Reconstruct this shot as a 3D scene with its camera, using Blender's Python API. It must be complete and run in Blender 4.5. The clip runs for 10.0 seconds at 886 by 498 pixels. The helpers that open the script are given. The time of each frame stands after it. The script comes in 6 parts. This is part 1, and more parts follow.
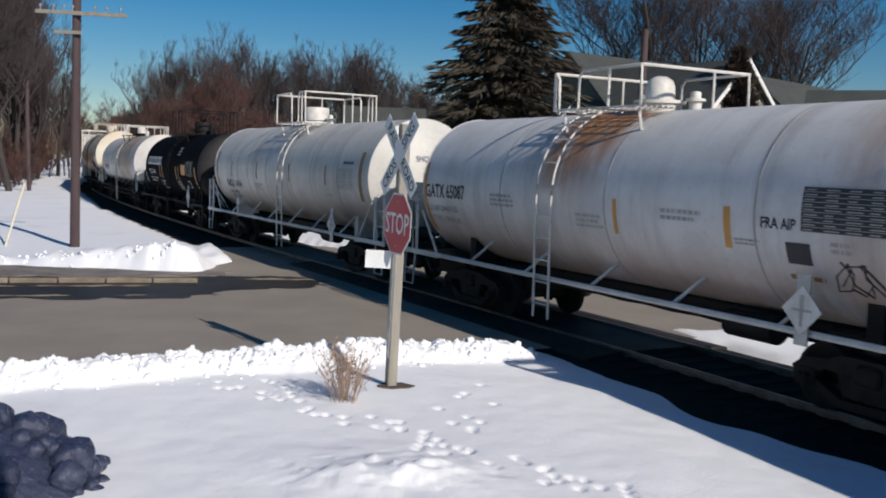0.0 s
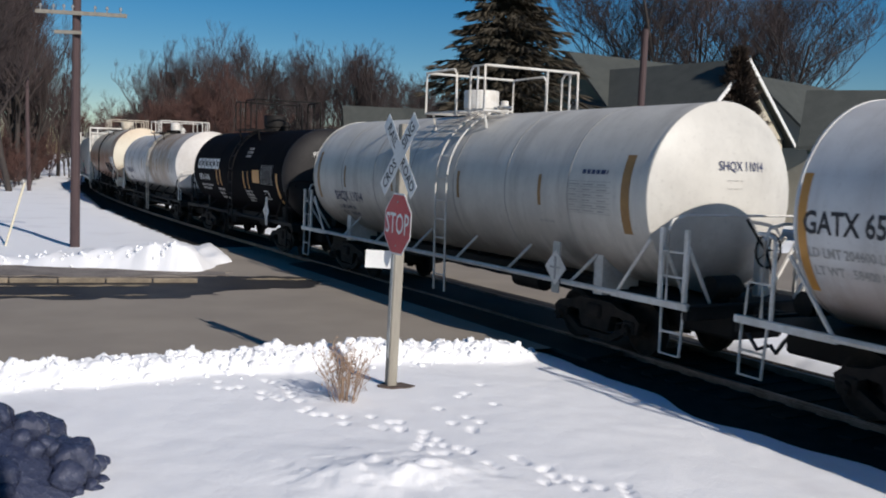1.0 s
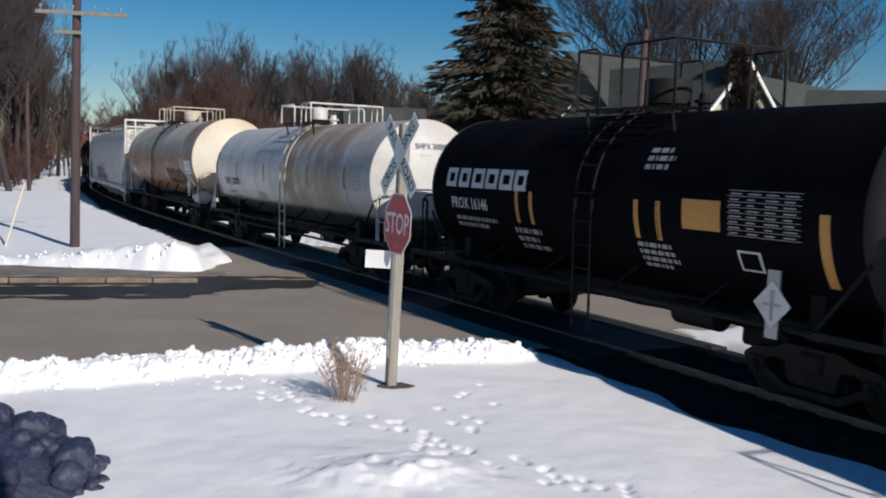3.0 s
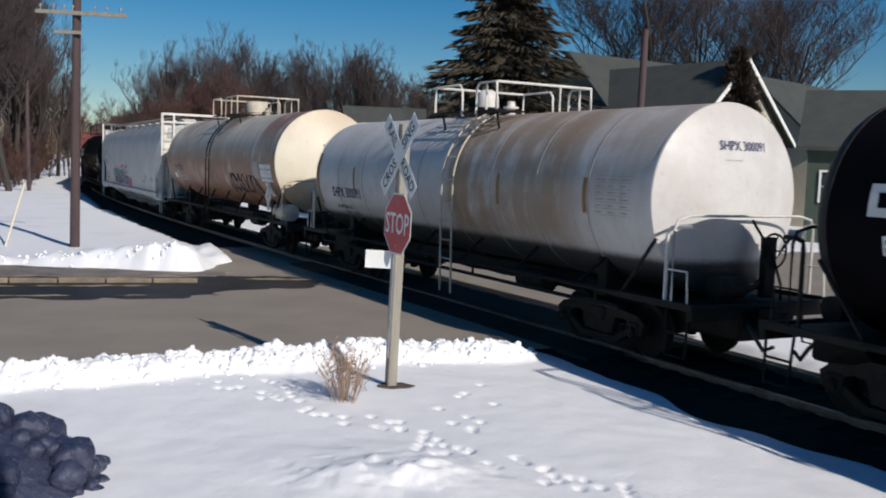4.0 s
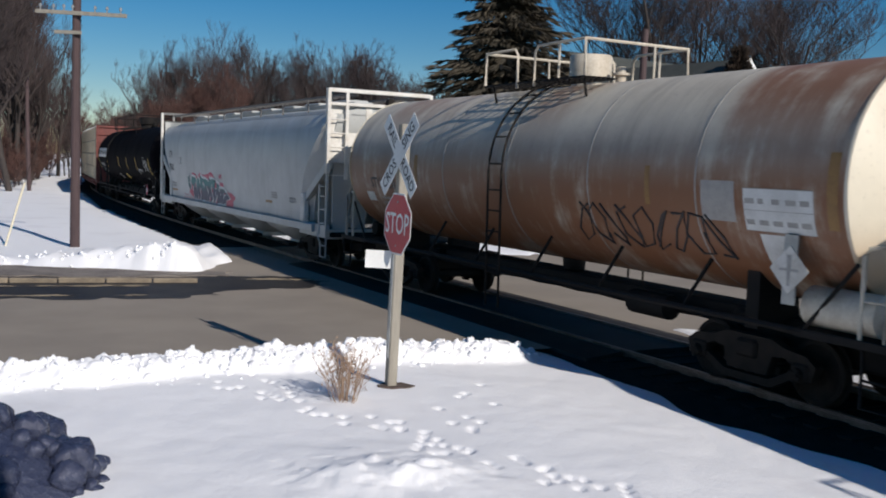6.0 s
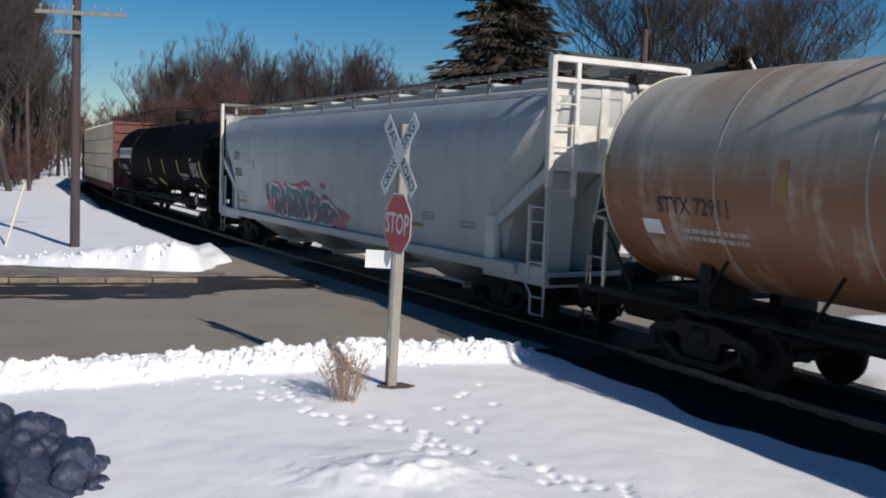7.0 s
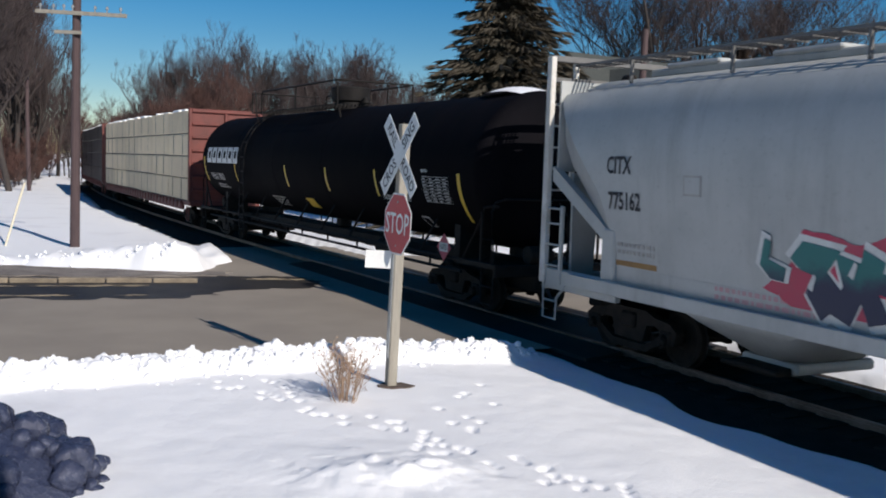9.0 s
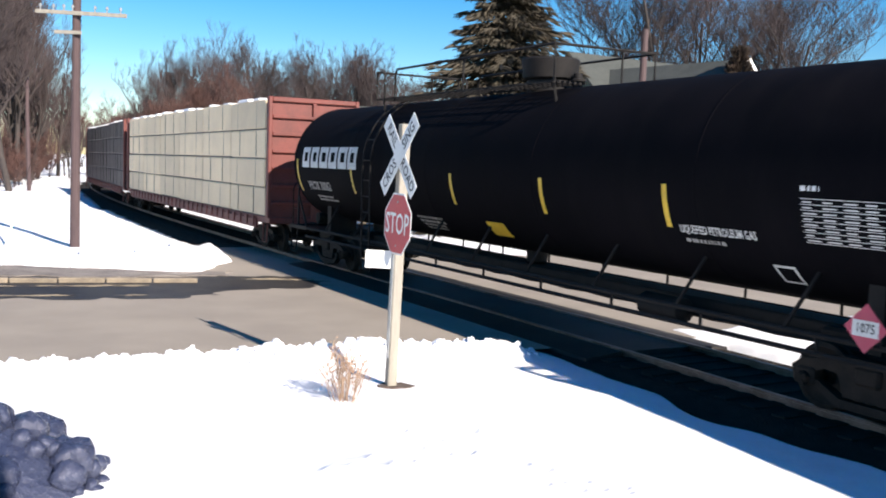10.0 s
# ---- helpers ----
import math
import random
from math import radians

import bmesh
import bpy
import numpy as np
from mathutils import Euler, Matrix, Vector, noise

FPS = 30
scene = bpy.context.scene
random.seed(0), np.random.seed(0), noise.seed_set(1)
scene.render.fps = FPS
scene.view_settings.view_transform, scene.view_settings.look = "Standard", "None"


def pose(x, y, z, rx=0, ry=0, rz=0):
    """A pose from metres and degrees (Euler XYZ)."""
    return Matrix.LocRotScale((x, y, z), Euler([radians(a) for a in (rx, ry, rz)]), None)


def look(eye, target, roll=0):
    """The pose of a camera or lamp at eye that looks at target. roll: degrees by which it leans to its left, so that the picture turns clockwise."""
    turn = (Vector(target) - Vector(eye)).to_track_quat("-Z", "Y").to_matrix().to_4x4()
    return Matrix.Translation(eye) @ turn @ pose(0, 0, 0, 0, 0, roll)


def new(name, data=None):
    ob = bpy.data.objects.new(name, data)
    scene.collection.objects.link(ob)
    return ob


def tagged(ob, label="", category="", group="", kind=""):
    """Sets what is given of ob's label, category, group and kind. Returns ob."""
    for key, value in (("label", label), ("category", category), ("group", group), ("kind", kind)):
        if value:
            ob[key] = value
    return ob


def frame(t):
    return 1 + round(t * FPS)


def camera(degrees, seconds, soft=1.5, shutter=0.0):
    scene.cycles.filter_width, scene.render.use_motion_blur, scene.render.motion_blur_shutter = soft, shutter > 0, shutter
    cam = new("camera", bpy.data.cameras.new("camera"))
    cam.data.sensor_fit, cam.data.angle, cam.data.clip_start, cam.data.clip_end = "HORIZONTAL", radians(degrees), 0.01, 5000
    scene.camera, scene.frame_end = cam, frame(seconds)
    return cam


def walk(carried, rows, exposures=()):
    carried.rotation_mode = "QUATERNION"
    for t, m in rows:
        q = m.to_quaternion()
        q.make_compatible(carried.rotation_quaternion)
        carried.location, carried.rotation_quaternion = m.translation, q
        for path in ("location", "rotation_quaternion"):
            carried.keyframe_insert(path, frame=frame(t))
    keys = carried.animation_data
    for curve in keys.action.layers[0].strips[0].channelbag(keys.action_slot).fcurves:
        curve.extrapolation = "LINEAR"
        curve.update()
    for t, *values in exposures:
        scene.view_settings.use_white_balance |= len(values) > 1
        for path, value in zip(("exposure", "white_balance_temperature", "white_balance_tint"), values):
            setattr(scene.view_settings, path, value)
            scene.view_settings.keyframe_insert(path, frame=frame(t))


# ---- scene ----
# camera on a stand beside the crossing, about 2.85 m above the rail
cam = camera(49.99, 10.0, soft=1.9, shutter=0.1)
PITCH = radians(5.017)
EYE = look((0, 0, 2.85), (0, math.cos(PITCH), 2.85 - math.sin(PITCH)), 1.956)
walk(cam, [(0, EYE), (10, EYE)],
     exposures=[(0, -0.08, 6600, 12), (8.6, -0.06, 6600, 12), (9.0, 0.12, 6600, 12), (9.3, 0.42, 6600, 12), (9.6, 0.87, 6750, 13), (10.0, 1.2, 6900, 14)])

# ---- light ----
SUN_UP, SUN_TURN = radians(30), radians(142.7)
TO_SUN = Vector((math.sin(SUN_TURN) * math.cos(SUN_UP), math.cos(SUN_TURN) * math.cos(SUN_UP), math.sin(SUN_UP)))
world = bpy.data.worlds.new("sky")
scene.world = world
world.use_nodes = True
wn = world.node_tree.nodes
sky = wn.new("ShaderNodeTexSky")
sky.sky_type, sky.sun_disc = "NISHITA", False
sky.sun_elevation, sky.sun_rotation = SUN_UP, SUN_TURN
sky.altitude, sky.air_density, sky.dust_density, sky.ozone_density = 300, 1.0, 0.0, 4.0
tone = wn.new("ShaderNodeHueSaturation")
tone.inputs["Saturation"].default_value = 1.45
world.node_tree.links.new(sky.outputs[0], tone.inputs["Color"])
world.node_tree.links.new(tone.outputs[0], wn["Background"].inputs[0])
wn["Background"].inputs[1].default_value = 0.066
sun = new("sun", bpy.data.lights.new("sun", "SUN"))
sun.data.energy, sun.data.angle, sun.data.color = 4.6, radians(0.5), (1.0, 0.95, 0.87)
sun.matrix_world = look(TO_SUN * 60, (0, 0, 0))

# ---- materials ----
def nodes_of(name):
    m = bpy.data.materials.new(name)
    m.use_nodes = True
    return m, m.node_tree.nodes, m.node_tree.links, m.node_tree.nodes["Principled BSDF"]


def noise_node(n, l, scale, detail=5, rough=0.55, stretch=None, space="Object"):
    tc = n.new("ShaderNodeTexCoord")
    tex = n.new("ShaderNodeTexNoise")
    tex.inputs["Scale"].default_value, tex.inputs["Detail"].default_value = scale, detail
    tex.inputs["Roughness"].default_value = rough
    mp = n.new("ShaderNodeMapping")
    if stretch:
        mp.inputs["Scale"].default_value = stretch
    l.new(tc.outputs[space], mp.inputs[0])
    l.new(mp.outputs[0], tex.inputs["Vector"])
    return tex.outputs["Fac"]


def span(n, l, value, lo, hi):
    r = n.new("ShaderNodeMapRange")
    r.interpolation_type = "SMOOTHSTEP"
    r.inputs["From Min"].default_value, r.inputs["From Max"].default_value = lo, hi
    l.new(value, r.inputs["Value"])
    return r.outputs[0]


def mix(n, l, fac, a, b):
    mx = n.new("ShaderNodeMix")
    mx.data_type = "RGBA"
    if isinstance(fac, (int, float)):
        mx.inputs[0].default_value = fac
    else:
        l.new(fac, mx.inputs[0])
    for sock, v in ((mx.inputs[6], a), (mx.inputs[7], b)):
        if isinstance(v, tuple):
            sock.default_value = (*v, 1)
        else:
            l.new(v, sock)
    return mx.outputs[2]


def mul(n, l, a, b, op="MULTIPLY"):
    m = n.new("ShaderNodeMath")
    m.operation = op
    m.use_clamp = True
    for sock, v in ((m.inputs[0], a), (m.inputs[1], b)):
        if isinstance(v, (int, float)):
            sock.default_value = v
        else:
            l.new(v, sock)
    return m.outputs[0]


def surface(name, c1, c2, rough=0.7, scale=3.0, fine=40.0, bump=0.3, depth=0.01, metal=0.0, stretch=None, spec=0.5, random_tint=0.0):
    """Two tones mixed by a coarse and a fine noise, with fine relief."""
    m, n, l, bs = nodes_of(name)
    big = noise_node(n, l, scale, 4, 0.6, stretch)
    small = noise_node(n, l, fine, 6, 0.6, stretch)
    f = mul(n, l, span(n, l, big, 0.3, 0.7), 0.65)
    f = mul(n, l, f, mul(n, l, span(n, l, small, 0.3, 0.7), 0.35), "ADD")
    col = mix(n, l, f, c1, c2)
    if random_tint:
        info = n.new("ShaderNodeObjectInfo")
        hsv = n.new("ShaderNodeHueSaturation")
        r = n.new("ShaderNodeMapRange")
        r.inputs["To Min"].default_value, r.inputs["To Max"].default_value = 1 - random_tint, 1 + random_tint
        l.new(info.outputs["Random"], r.inputs["Value"])
        l.new(r.outputs[0], hsv.inputs["Value"])
        l.new(col, hsv.inputs["Color"])
        col = hsv.outputs[0]
    l.new(col, bs.inputs["Base Color"])
    rr = n.new("ShaderNodeMapRange")
    rr.inputs["To Min"].default_value, rr.inputs["To Max"].default_value = max(rough - 0.12, 0.03), min(rough + 0.12, 1)
    l.new(small, rr.inputs["Value"])
    l.new(rr.outputs[0], bs.inputs["Roughness"])
    bs.inputs["Metallic"].default_value = metal
    bs.inputs["Specular IOR Level"].default_value = spec
    if bump:
        b = n.new("ShaderNodeBump")
        b.inputs["Strength"].default_value, b.inputs["Distance"].default_value = bump, depth
        l.new(small, b.inputs["Height"])
        l.new(b.outputs[0], bs.inputs["Normal"])
    return m


def tank_paint(name, c1, c2, rust=(0.22, 0.085, 0.035), zones=(), low_rust=None, rough=0.42, grime=(0.12, 0.1, 0.085), grime_amount=0.35, belly=None):
    """Painted tank shell: faint rings of wear, streaks that run down, rust in zones (x from, x to, z from, amount)."""
    m, n, l, bs = nodes_of(name)
    tc = n.new("ShaderNodeTexCoord")
    xyz = n.new("ShaderNodeSeparateXYZ")
    l.new(tc.outputs["Object"], xyz.inputs[0])
    x, z = xyz.outputs[0], xyz.outputs[2]
    streak = noise_node(n, l, 1.0, 6, 0.65, (2.6, 0.35, 0.35))
    cloud = noise_node(n, l, 0.9, 6, 0.65)
    fine = noise_node(n, l, 14.0, 6, 0.6)
    col = mix(n, l, span(n, l, cloud, 0.35, 0.7), c1, c2)
    g = mul(n, l, span(n, l, streak, 0.45, 0.75), grime_amount)
    col = mix(n, l, g, col, grime)
    for x0, x1, z0, amount in zones:
        inside = mul(n, l, span(n, l, x, x0 - 0.25, x0 + 0.25), span(n, l, x, x1 + 0.5, x1 - 0.5))
        inside = mul(n, l, inside, span(n, l, z, z0 - 0.8, z0 + 0.5))
        f = mul(n, l, mul(n, l, inside, span(n, l, mul(n, l, mul(n, l, cloud, 0.5), mul(n, l, streak, 0.5), "ADD"), 0.32, 0.54)), amount)
        col = mix(n, l, f, col, rust)
    if low_rust:
        z0, z1, amount = low_rust
        f = mul(n, l, mul(n, l, span(n, l, z, z1, z0), span(n, l, mul(n, l, cloud, streak, "ADD"), 0.55, 1.0)), amount)
        col = mix(n, l, f, col, rust)
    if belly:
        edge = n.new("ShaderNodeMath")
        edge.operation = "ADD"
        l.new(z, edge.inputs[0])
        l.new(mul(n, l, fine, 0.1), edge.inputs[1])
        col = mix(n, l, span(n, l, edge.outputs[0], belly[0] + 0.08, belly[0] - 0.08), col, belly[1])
    col = mix(n, l, mul(n, l, span(n, l, fine, 0.55, 0.8), 0.25), col, grime)
    l.new(col, bs.inputs["Base Color"])
    r = n.new("ShaderNodeMapRange")
    r.inputs["To Min"].default_value, r.inputs["To Max"].default_value = rough - 0.1, rough + 0.2
    l.new(cloud, r.inputs["Value"])
    l.new(r.outputs[0], bs.inputs["Roughness"])
    b = n.new("ShaderNodeBump")
    b.inputs["Strength"].default_value, b.inputs["Distance"].default_value = 0.15, 0.02
    l.new(cloud, b.inputs["Height"])
    l.new(b.outputs[0], bs.inputs["Normal"])
    return m


def snow_paint(name, tone, dirt, dirt_from, dirt_to):
    m, n, l, bs = nodes_of(name)
    f = noise_node(n, l, 0.35, 6, 0.65)
    small = noise_node(n, l, 22.0, 8, 0.7)
    mid = noise_node(n, l, 3.0, 6, 0.6)
    col = mix(n, l, span(n, l, f, dirt_from, dirt_to), tone, dirt)
    l.new(col, bs.inputs["Base Color"])
    bs.inputs["Roughness"].default_value = 0.65
    bs.inputs["Specular IOR Level"].default_value = 0.25
    h = mul(n, l, mul(n, l, small, 0.35), mul(n, l, mid, 0.6), "ADD")
    b = n.new("ShaderNodeBump")
    b.inputs["Strength"].default_value, b.inputs["Distance"].default_value = 0.35, 0.06
    l.new(h, b.inputs["Height"])
    l.new(b.outputs[0], bs.inputs["Normal"])
    return m


SNOW = snow_paint("snow", (0.86, 0.87, 0.9), (0.74, 0.74, 0.77), 0.52, 0.75)
ASPHALT = surface("worn grey asphalt", (0.3, 0.262, 0.218), (0.23, 0.2, 0.17), 0.85, 0.5, 60, 0.5, 0.01)
WET = surface("wet dark asphalt", (0.022, 0.021, 0.023), (0.05, 0.045, 0.04), 0.55, 1.2, 30, 0.4, 0.01, spec=0.15)
SAND = surface("sandy road edge", (0.36, 0.29, 0.19), (0.24, 0.19, 0.13), 0.9, 2.5, 40, 0.6, 0.02)
# ballast tone lowered to carry the deep shade under the train
BALLAST = surface("ballast darkened for shade", (0.013, 0.012, 0.012), (0.03, 0.027, 0.025), 0.95, 4, 30, 1.0, 0.05, spec=0.15)
STEEL = surface("black weathered steel", (0.01, 0.0095, 0.01), (0.02, 0.018, 0.017), 0.65, 3, 30, 0.3, 0.006, spec=0.15)
TRUCK = surface("grimy cast steel", (0.012, 0.011, 0.0105), (0.032, 0.026, 0.022), 0.75, 4, 30, 0.5, 0.008, spec=0.15)
RAILTOP = surface("polished rail steel", (0.3, 0.28, 0.27), (0.12, 0.09, 0.07), 0.35, 2, 40, 0.2, 0.002, 0.8)
WHITE = surface("chipped white paint", (0.72, 0.71, 0.68), (0.5, 0.46, 0.4), 0.5, 2.5, 25, 0.2, 0.004)
CREAM = surface("dirty cream paint", (0.62, 0.57, 0.48), (0.4, 0.34, 0.26), 0.55, 2.5, 25, 0.2, 0.004)
GALV = surface("galvanised steel", (0.42, 0.43, 0.43), (0.3, 0.31, 0.31), 0.45, 6, 40, 0.15, 0.003, 0.6)
RED = surface("red sign sheeting", (0.5, 0.012, 0.03), (0.42, 0.012, 0.026), 0.4, 3, 40, 0.05, 0.001)
SIGNWHITE = surface("white sign sheeting", (0.8, 0.8, 0.78), (0.66, 0.67, 0.66), 0.45, 3, 40, 0.05, 0.001)
BLACK = surface("black lettering", (0.02, 0.02, 0.025), (0.035, 0.035, 0.04), 0.6, 3, 40, 0)
NAVY = surface("navy lettering", (0.02, 0.03, 0.09), (0.04, 0.05, 0.12), 0.6, 3, 40, 0)
LETTER = surface("white lettering", (0.75, 0.75, 0.73), (0.55, 0.55, 0.53), 0.6, 3, 40, 0)
FADED = surface("faded grey lettering", (0.3, 0.29, 0.28), (0.42, 0.4, 0.37), 0.7, 6, 40, 0)
ORANGE = surface("orange marking", (0.62, 0.3, 0.06), (0.5, 0.24, 0.06), 0.5, 4, 40, 0)
OCHRE = surface("dull ochre marking", (0.34, 0.19, 0.06), (0.24, 0.13, 0.05), 0.6, 4, 40, 0)
YELLOW = surface("yellow marking", (0.75, 0.5, 0.04), (0.6, 0.38, 0.04), 0.5, 4, 40, 0)
BARK = surface("grey brown bark", (0.058, 0.046, 0.041), (0.03, 0.025, 0.024), 0.9, 3, 25, 0.8, 0.02)
TWIG = surface("bare brown twigs", (0.064, 0.045, 0.043), (0.036, 0.028, 0.029), 0.9, 2, 20, 0, random_tint=0.3)
REDTWIG = surface("reddish bare twigs", (0.1, 0.047, 0.036), (0.055, 0.03, 0.027), 0.9, 2, 20, 0, random_tint=0.2)
NEEDLE = surface("dark spruce needles", (0.032, 0.029, 0.02), (0.07, 0.055, 0.036), 0.8, 1.5, 20, 0)
BROWNNEEDLE = surface("bronzed arborvitae foliage", (0.05, 0.03, 0.02), (0.028, 0.022, 0.016), 0.85, 1.5, 20, 0)
POLE = surface("weathered utility pole wood", (0.085, 0.055, 0.055), (0.05, 0.033, 0.036), 0.85, 2, 30, 0.6, 0.01, stretch=(1, 1, 0.1))
LUMBER = surface("tan lumber wrap", (0.74, 0.6, 0.4), (0.62, 0.5, 0.34), 0.6, 0.9, 14, 0.3, 0.01, random_tint=0.12)
DARKWRAP = surface("dark lumber wrap", (0.028, 0.019, 0.022), (0.018, 0.013, 0.018), 0.5, 0.9, 14, 0.3, 0.01)
OXIDE = surface("red oxide paint", (0.16, 0.034, 0.026), (0.1, 0.026, 0.021), 0.6, 1.8, 24, 0.25, 0.006)
SIDING = surface("dark green siding", (0.06, 0.085, 0.06), (0.04, 0.06, 0.045), 0.7, 1, 20, 0.2, 0.005)
ROOF = surface("grey-green shingles", (0.062, 0.068, 0.062), (0.042, 0.047, 0.044), 0.9, 1.2, 30, 0.6, 0.02)
TRIM = surface("white trim", (0.78, 0.78, 0.76), (0.68, 0.68, 0.66), 0.5, 2, 30, 0.1, 0.003)
GLASS = surface("dark window glass", (0.02, 0.025, 0.03), (0.03, 0.035, 0.04), 0.08, 1, 10, 0)
STRAP = surface("grey strap", (0.3, 0.27, 0.22), (0.2, 0.18, 0.15), 0.6, 3, 30, 0)
BOARD = surface("dark grey grating", (0.1, 0.1, 0.1), (0.16, 0.155, 0.15), 0.6, 3, 30, 0.2, 0.004)
SEAM = surface("grimy jacket seam", (0.4, 0.385, 0.36), (0.26, 0.245, 0.225), 0.6, 2, 30, 0)
# paler copy of the tank black; sun on the head put into its tone
LITBLACK = surface("sunlit copy of the tank black", (0.03, 0.028, 0.028), (0.02, 0.019, 0.02), 0.6, 1.5, 20, 0.1, 0.004, spec=0.2)
HEMP = surface("dry tan stalks", (0.38, 0.27, 0.19), (0.27, 0.18, 0.13), 0.9, 5, 40, 0)
# shade on the heap is put into this blue-black tone
ICE = surface("slushy ice darkened for shade", (0.02, 0.027, 0.06), (0.055, 0.065, 0.11), 0.25, 3.5, 16, 0.8, 0.04)
HOPPERPAINT = tank_paint("pale grey hopper paint", (0.45, 0.46, 0.45), (0.39, 0.4, 0.39), zones=(), grime_amount=0.22, rough=0.38)
BLACKTANK = tank_paint("black tank paint", (0.0035, 0.0035, 0.005), (0.006, 0.0055, 0.0075), grime=(0.013, 0.012, 0.012), grime_amount=0.25, rough=0.7)
BLACKTANK.node_tree.nodes["Principled BSDF"].inputs["Specular IOR Level"].default_value = 0.03

# ---- mesh tools ----
class Shape:
    """Gathers vertices and faces of one mesh."""

    def __init__(self):
        self.v, self.f = [], []

    def add(self, verts, faces, m=None):
        k = len(self.v)
        self.v += [tuple(m @ Vector(p)) if m else tuple(p) for p in verts]
        self.f += [tuple(k + i for i in f) for f in faces]
        return self

    def box(self, x0, x1, y0, y1, z0, z1, m=None, bevel=0.0):
        if bevel <= 0:
            vs = [(x, y, z) for z in (z0, z1) for y in (y0, y1) for x in (x0, x1)]
            return self.add(vs, [(0, 2, 3, 1), (4, 5, 7, 6), (0, 1, 5, 4), (2, 6, 7, 3), (0, 4, 6, 2), (1, 3, 7, 5)], m)
        b = min(bevel, (x1 - x0) / 2.1, (y1 - y0) / 2.1)
        ring = [(x0 + b, y0), (x1 - b, y0), (x1, y0 + b), (x1, y1 - b), (x1 - b, y1), (x0 + b, y1), (x0, y1 - b), (x0, y0 + b)]
        cx, cy = (x0 + x1) / 2, (y0 + y1) / 2
        bz = min(bevel, (z1 - z0) / 2.1)
        small = [(cx + (x - cx) * (1 - 2 * b / (x1 - x0) * 0.7), cy + (y - cy) * (1 - 2 * b / (y1 - y0) * 0.7)) for x, y in ring]
        layers = [[(x, y, z0) for x, y in small], [(x, y, z0 + bz) for x, y in ring], [(x, y, z1 - bz) for x, y in ring], [(x, y, z1) for x, y in small]]
        return self.loft(layers, True, True, m)

    def loft(self, rings, cap0=False, cap1=False, m=None, closed=True):
        k = len(rings[0])
        vs = [p for r in rings for p in r]
        fs = []
        for j in range(len(rings) - 1):
            for i in range(k if closed else k - 1):
                a, b = j * k + i, j * k + (i + 1) % k
                fs.append((a, b, b + k, a + k))
        if cap0:
            fs.append(tuple(range(k))[::-1])
        if cap1:
            fs.append(tuple(range((len(rings) - 1) * k, len(rings) * k)))
        return self.add(vs, fs, m)

    def tube(self, points, r, n=6, caps=True, taper=None, m=None):
        """A round bar along points; r may taper to a second radius."""
        pts = [Vector(p) for p in points]
        rings = []
        for i, p in enumerate(pts):
            a = pts[max(i - 1, 0)]
            b = pts[min(i + 1, len(pts) - 1)]
            d = (b - a).normalized()
            side = d.cross(Vector((0, 0, 1)))
            if side.length < 0.05:
                side = d.cross(Vector((0, 1, 0)))
            side.normalize()
            up = side.cross(d)
            rr = r if taper is None else r + (taper - r) * i / (len(pts) - 1)
            rings.append([p + side * (rr * math.cos(2 * math.pi * k / n)) + up * (rr * math.sin(2 * math.pi * k / n)) for k in range(n)])
        return self.loft(rings, caps, caps, m)

    def spin(self, profile, n=24, axis="Z", m=None, caps=True):
        """Turns a profile of (along, radius) round an axis."""
        rings = []
        for a, r in profile:
            ring = []
            for k in range(n):
                c, s = r * math.cos(2 * math.pi * k / n), r * math.sin(2 * math.pi * k / n)
                ring.append({"Z": (c, s, a), "X": (a, c, s), "Y": (s, a, c)}[axis])
            rings.append(ring)
        return self.loft(rings, caps, caps, m)

    def plate(self, outline, axis, lo, hi, m=None):
        """A flat outline of (u, v) pushed out along an axis from lo to hi."""
        put = {"X": lambda u, v, w: (w, u, v), "Y": lambda u, v, w: (u, w, v), "Z": lambda u, v, w: (u, v, w)}[axis]
        return self.loft([[put(u, v, lo) for u, v in outline], [put(u, v, hi) for u, v in outline]], True, True, m)

    def mesh(self, name, material, smooth=None):
        me = bpy.data.meshes.new(name)
        me.from_pydata(self.v, [], self.f)
        me.materials.append(material)
        if smooth:
            me.polygons.foreach_set("use_smooth", [True] * len(me.polygons))
            me.set_sharp_from_angle(angle=radians(smooth))
        bm = bmesh.new()
        bm.from_mesh(me)
        bmesh.ops.recalc_face_normals(bm, faces=bm.faces)
        bm.to_mesh(me)
        bm.free()
        return me


def part(name, shape, material, parent=None, label="", smooth=None, at=None):
    data = shape if isinstance(shape, bpy.types.Mesh) else shape.mesh(name, material, smooth)
    ob = new(name, data)
    if at is not None:
        ob.matrix_basis = at
    if parent:
        ob.parent = parent
    if label:
        tagged(ob, label)
    return ob


def thing(name, label, category, m=None, group="", kind=""):
    ob = new(name)
    ob.empty_display_size = 0.3
    if m is not None:
        ob.matrix_basis = m
    return tagged(ob, label, category, group, kind)


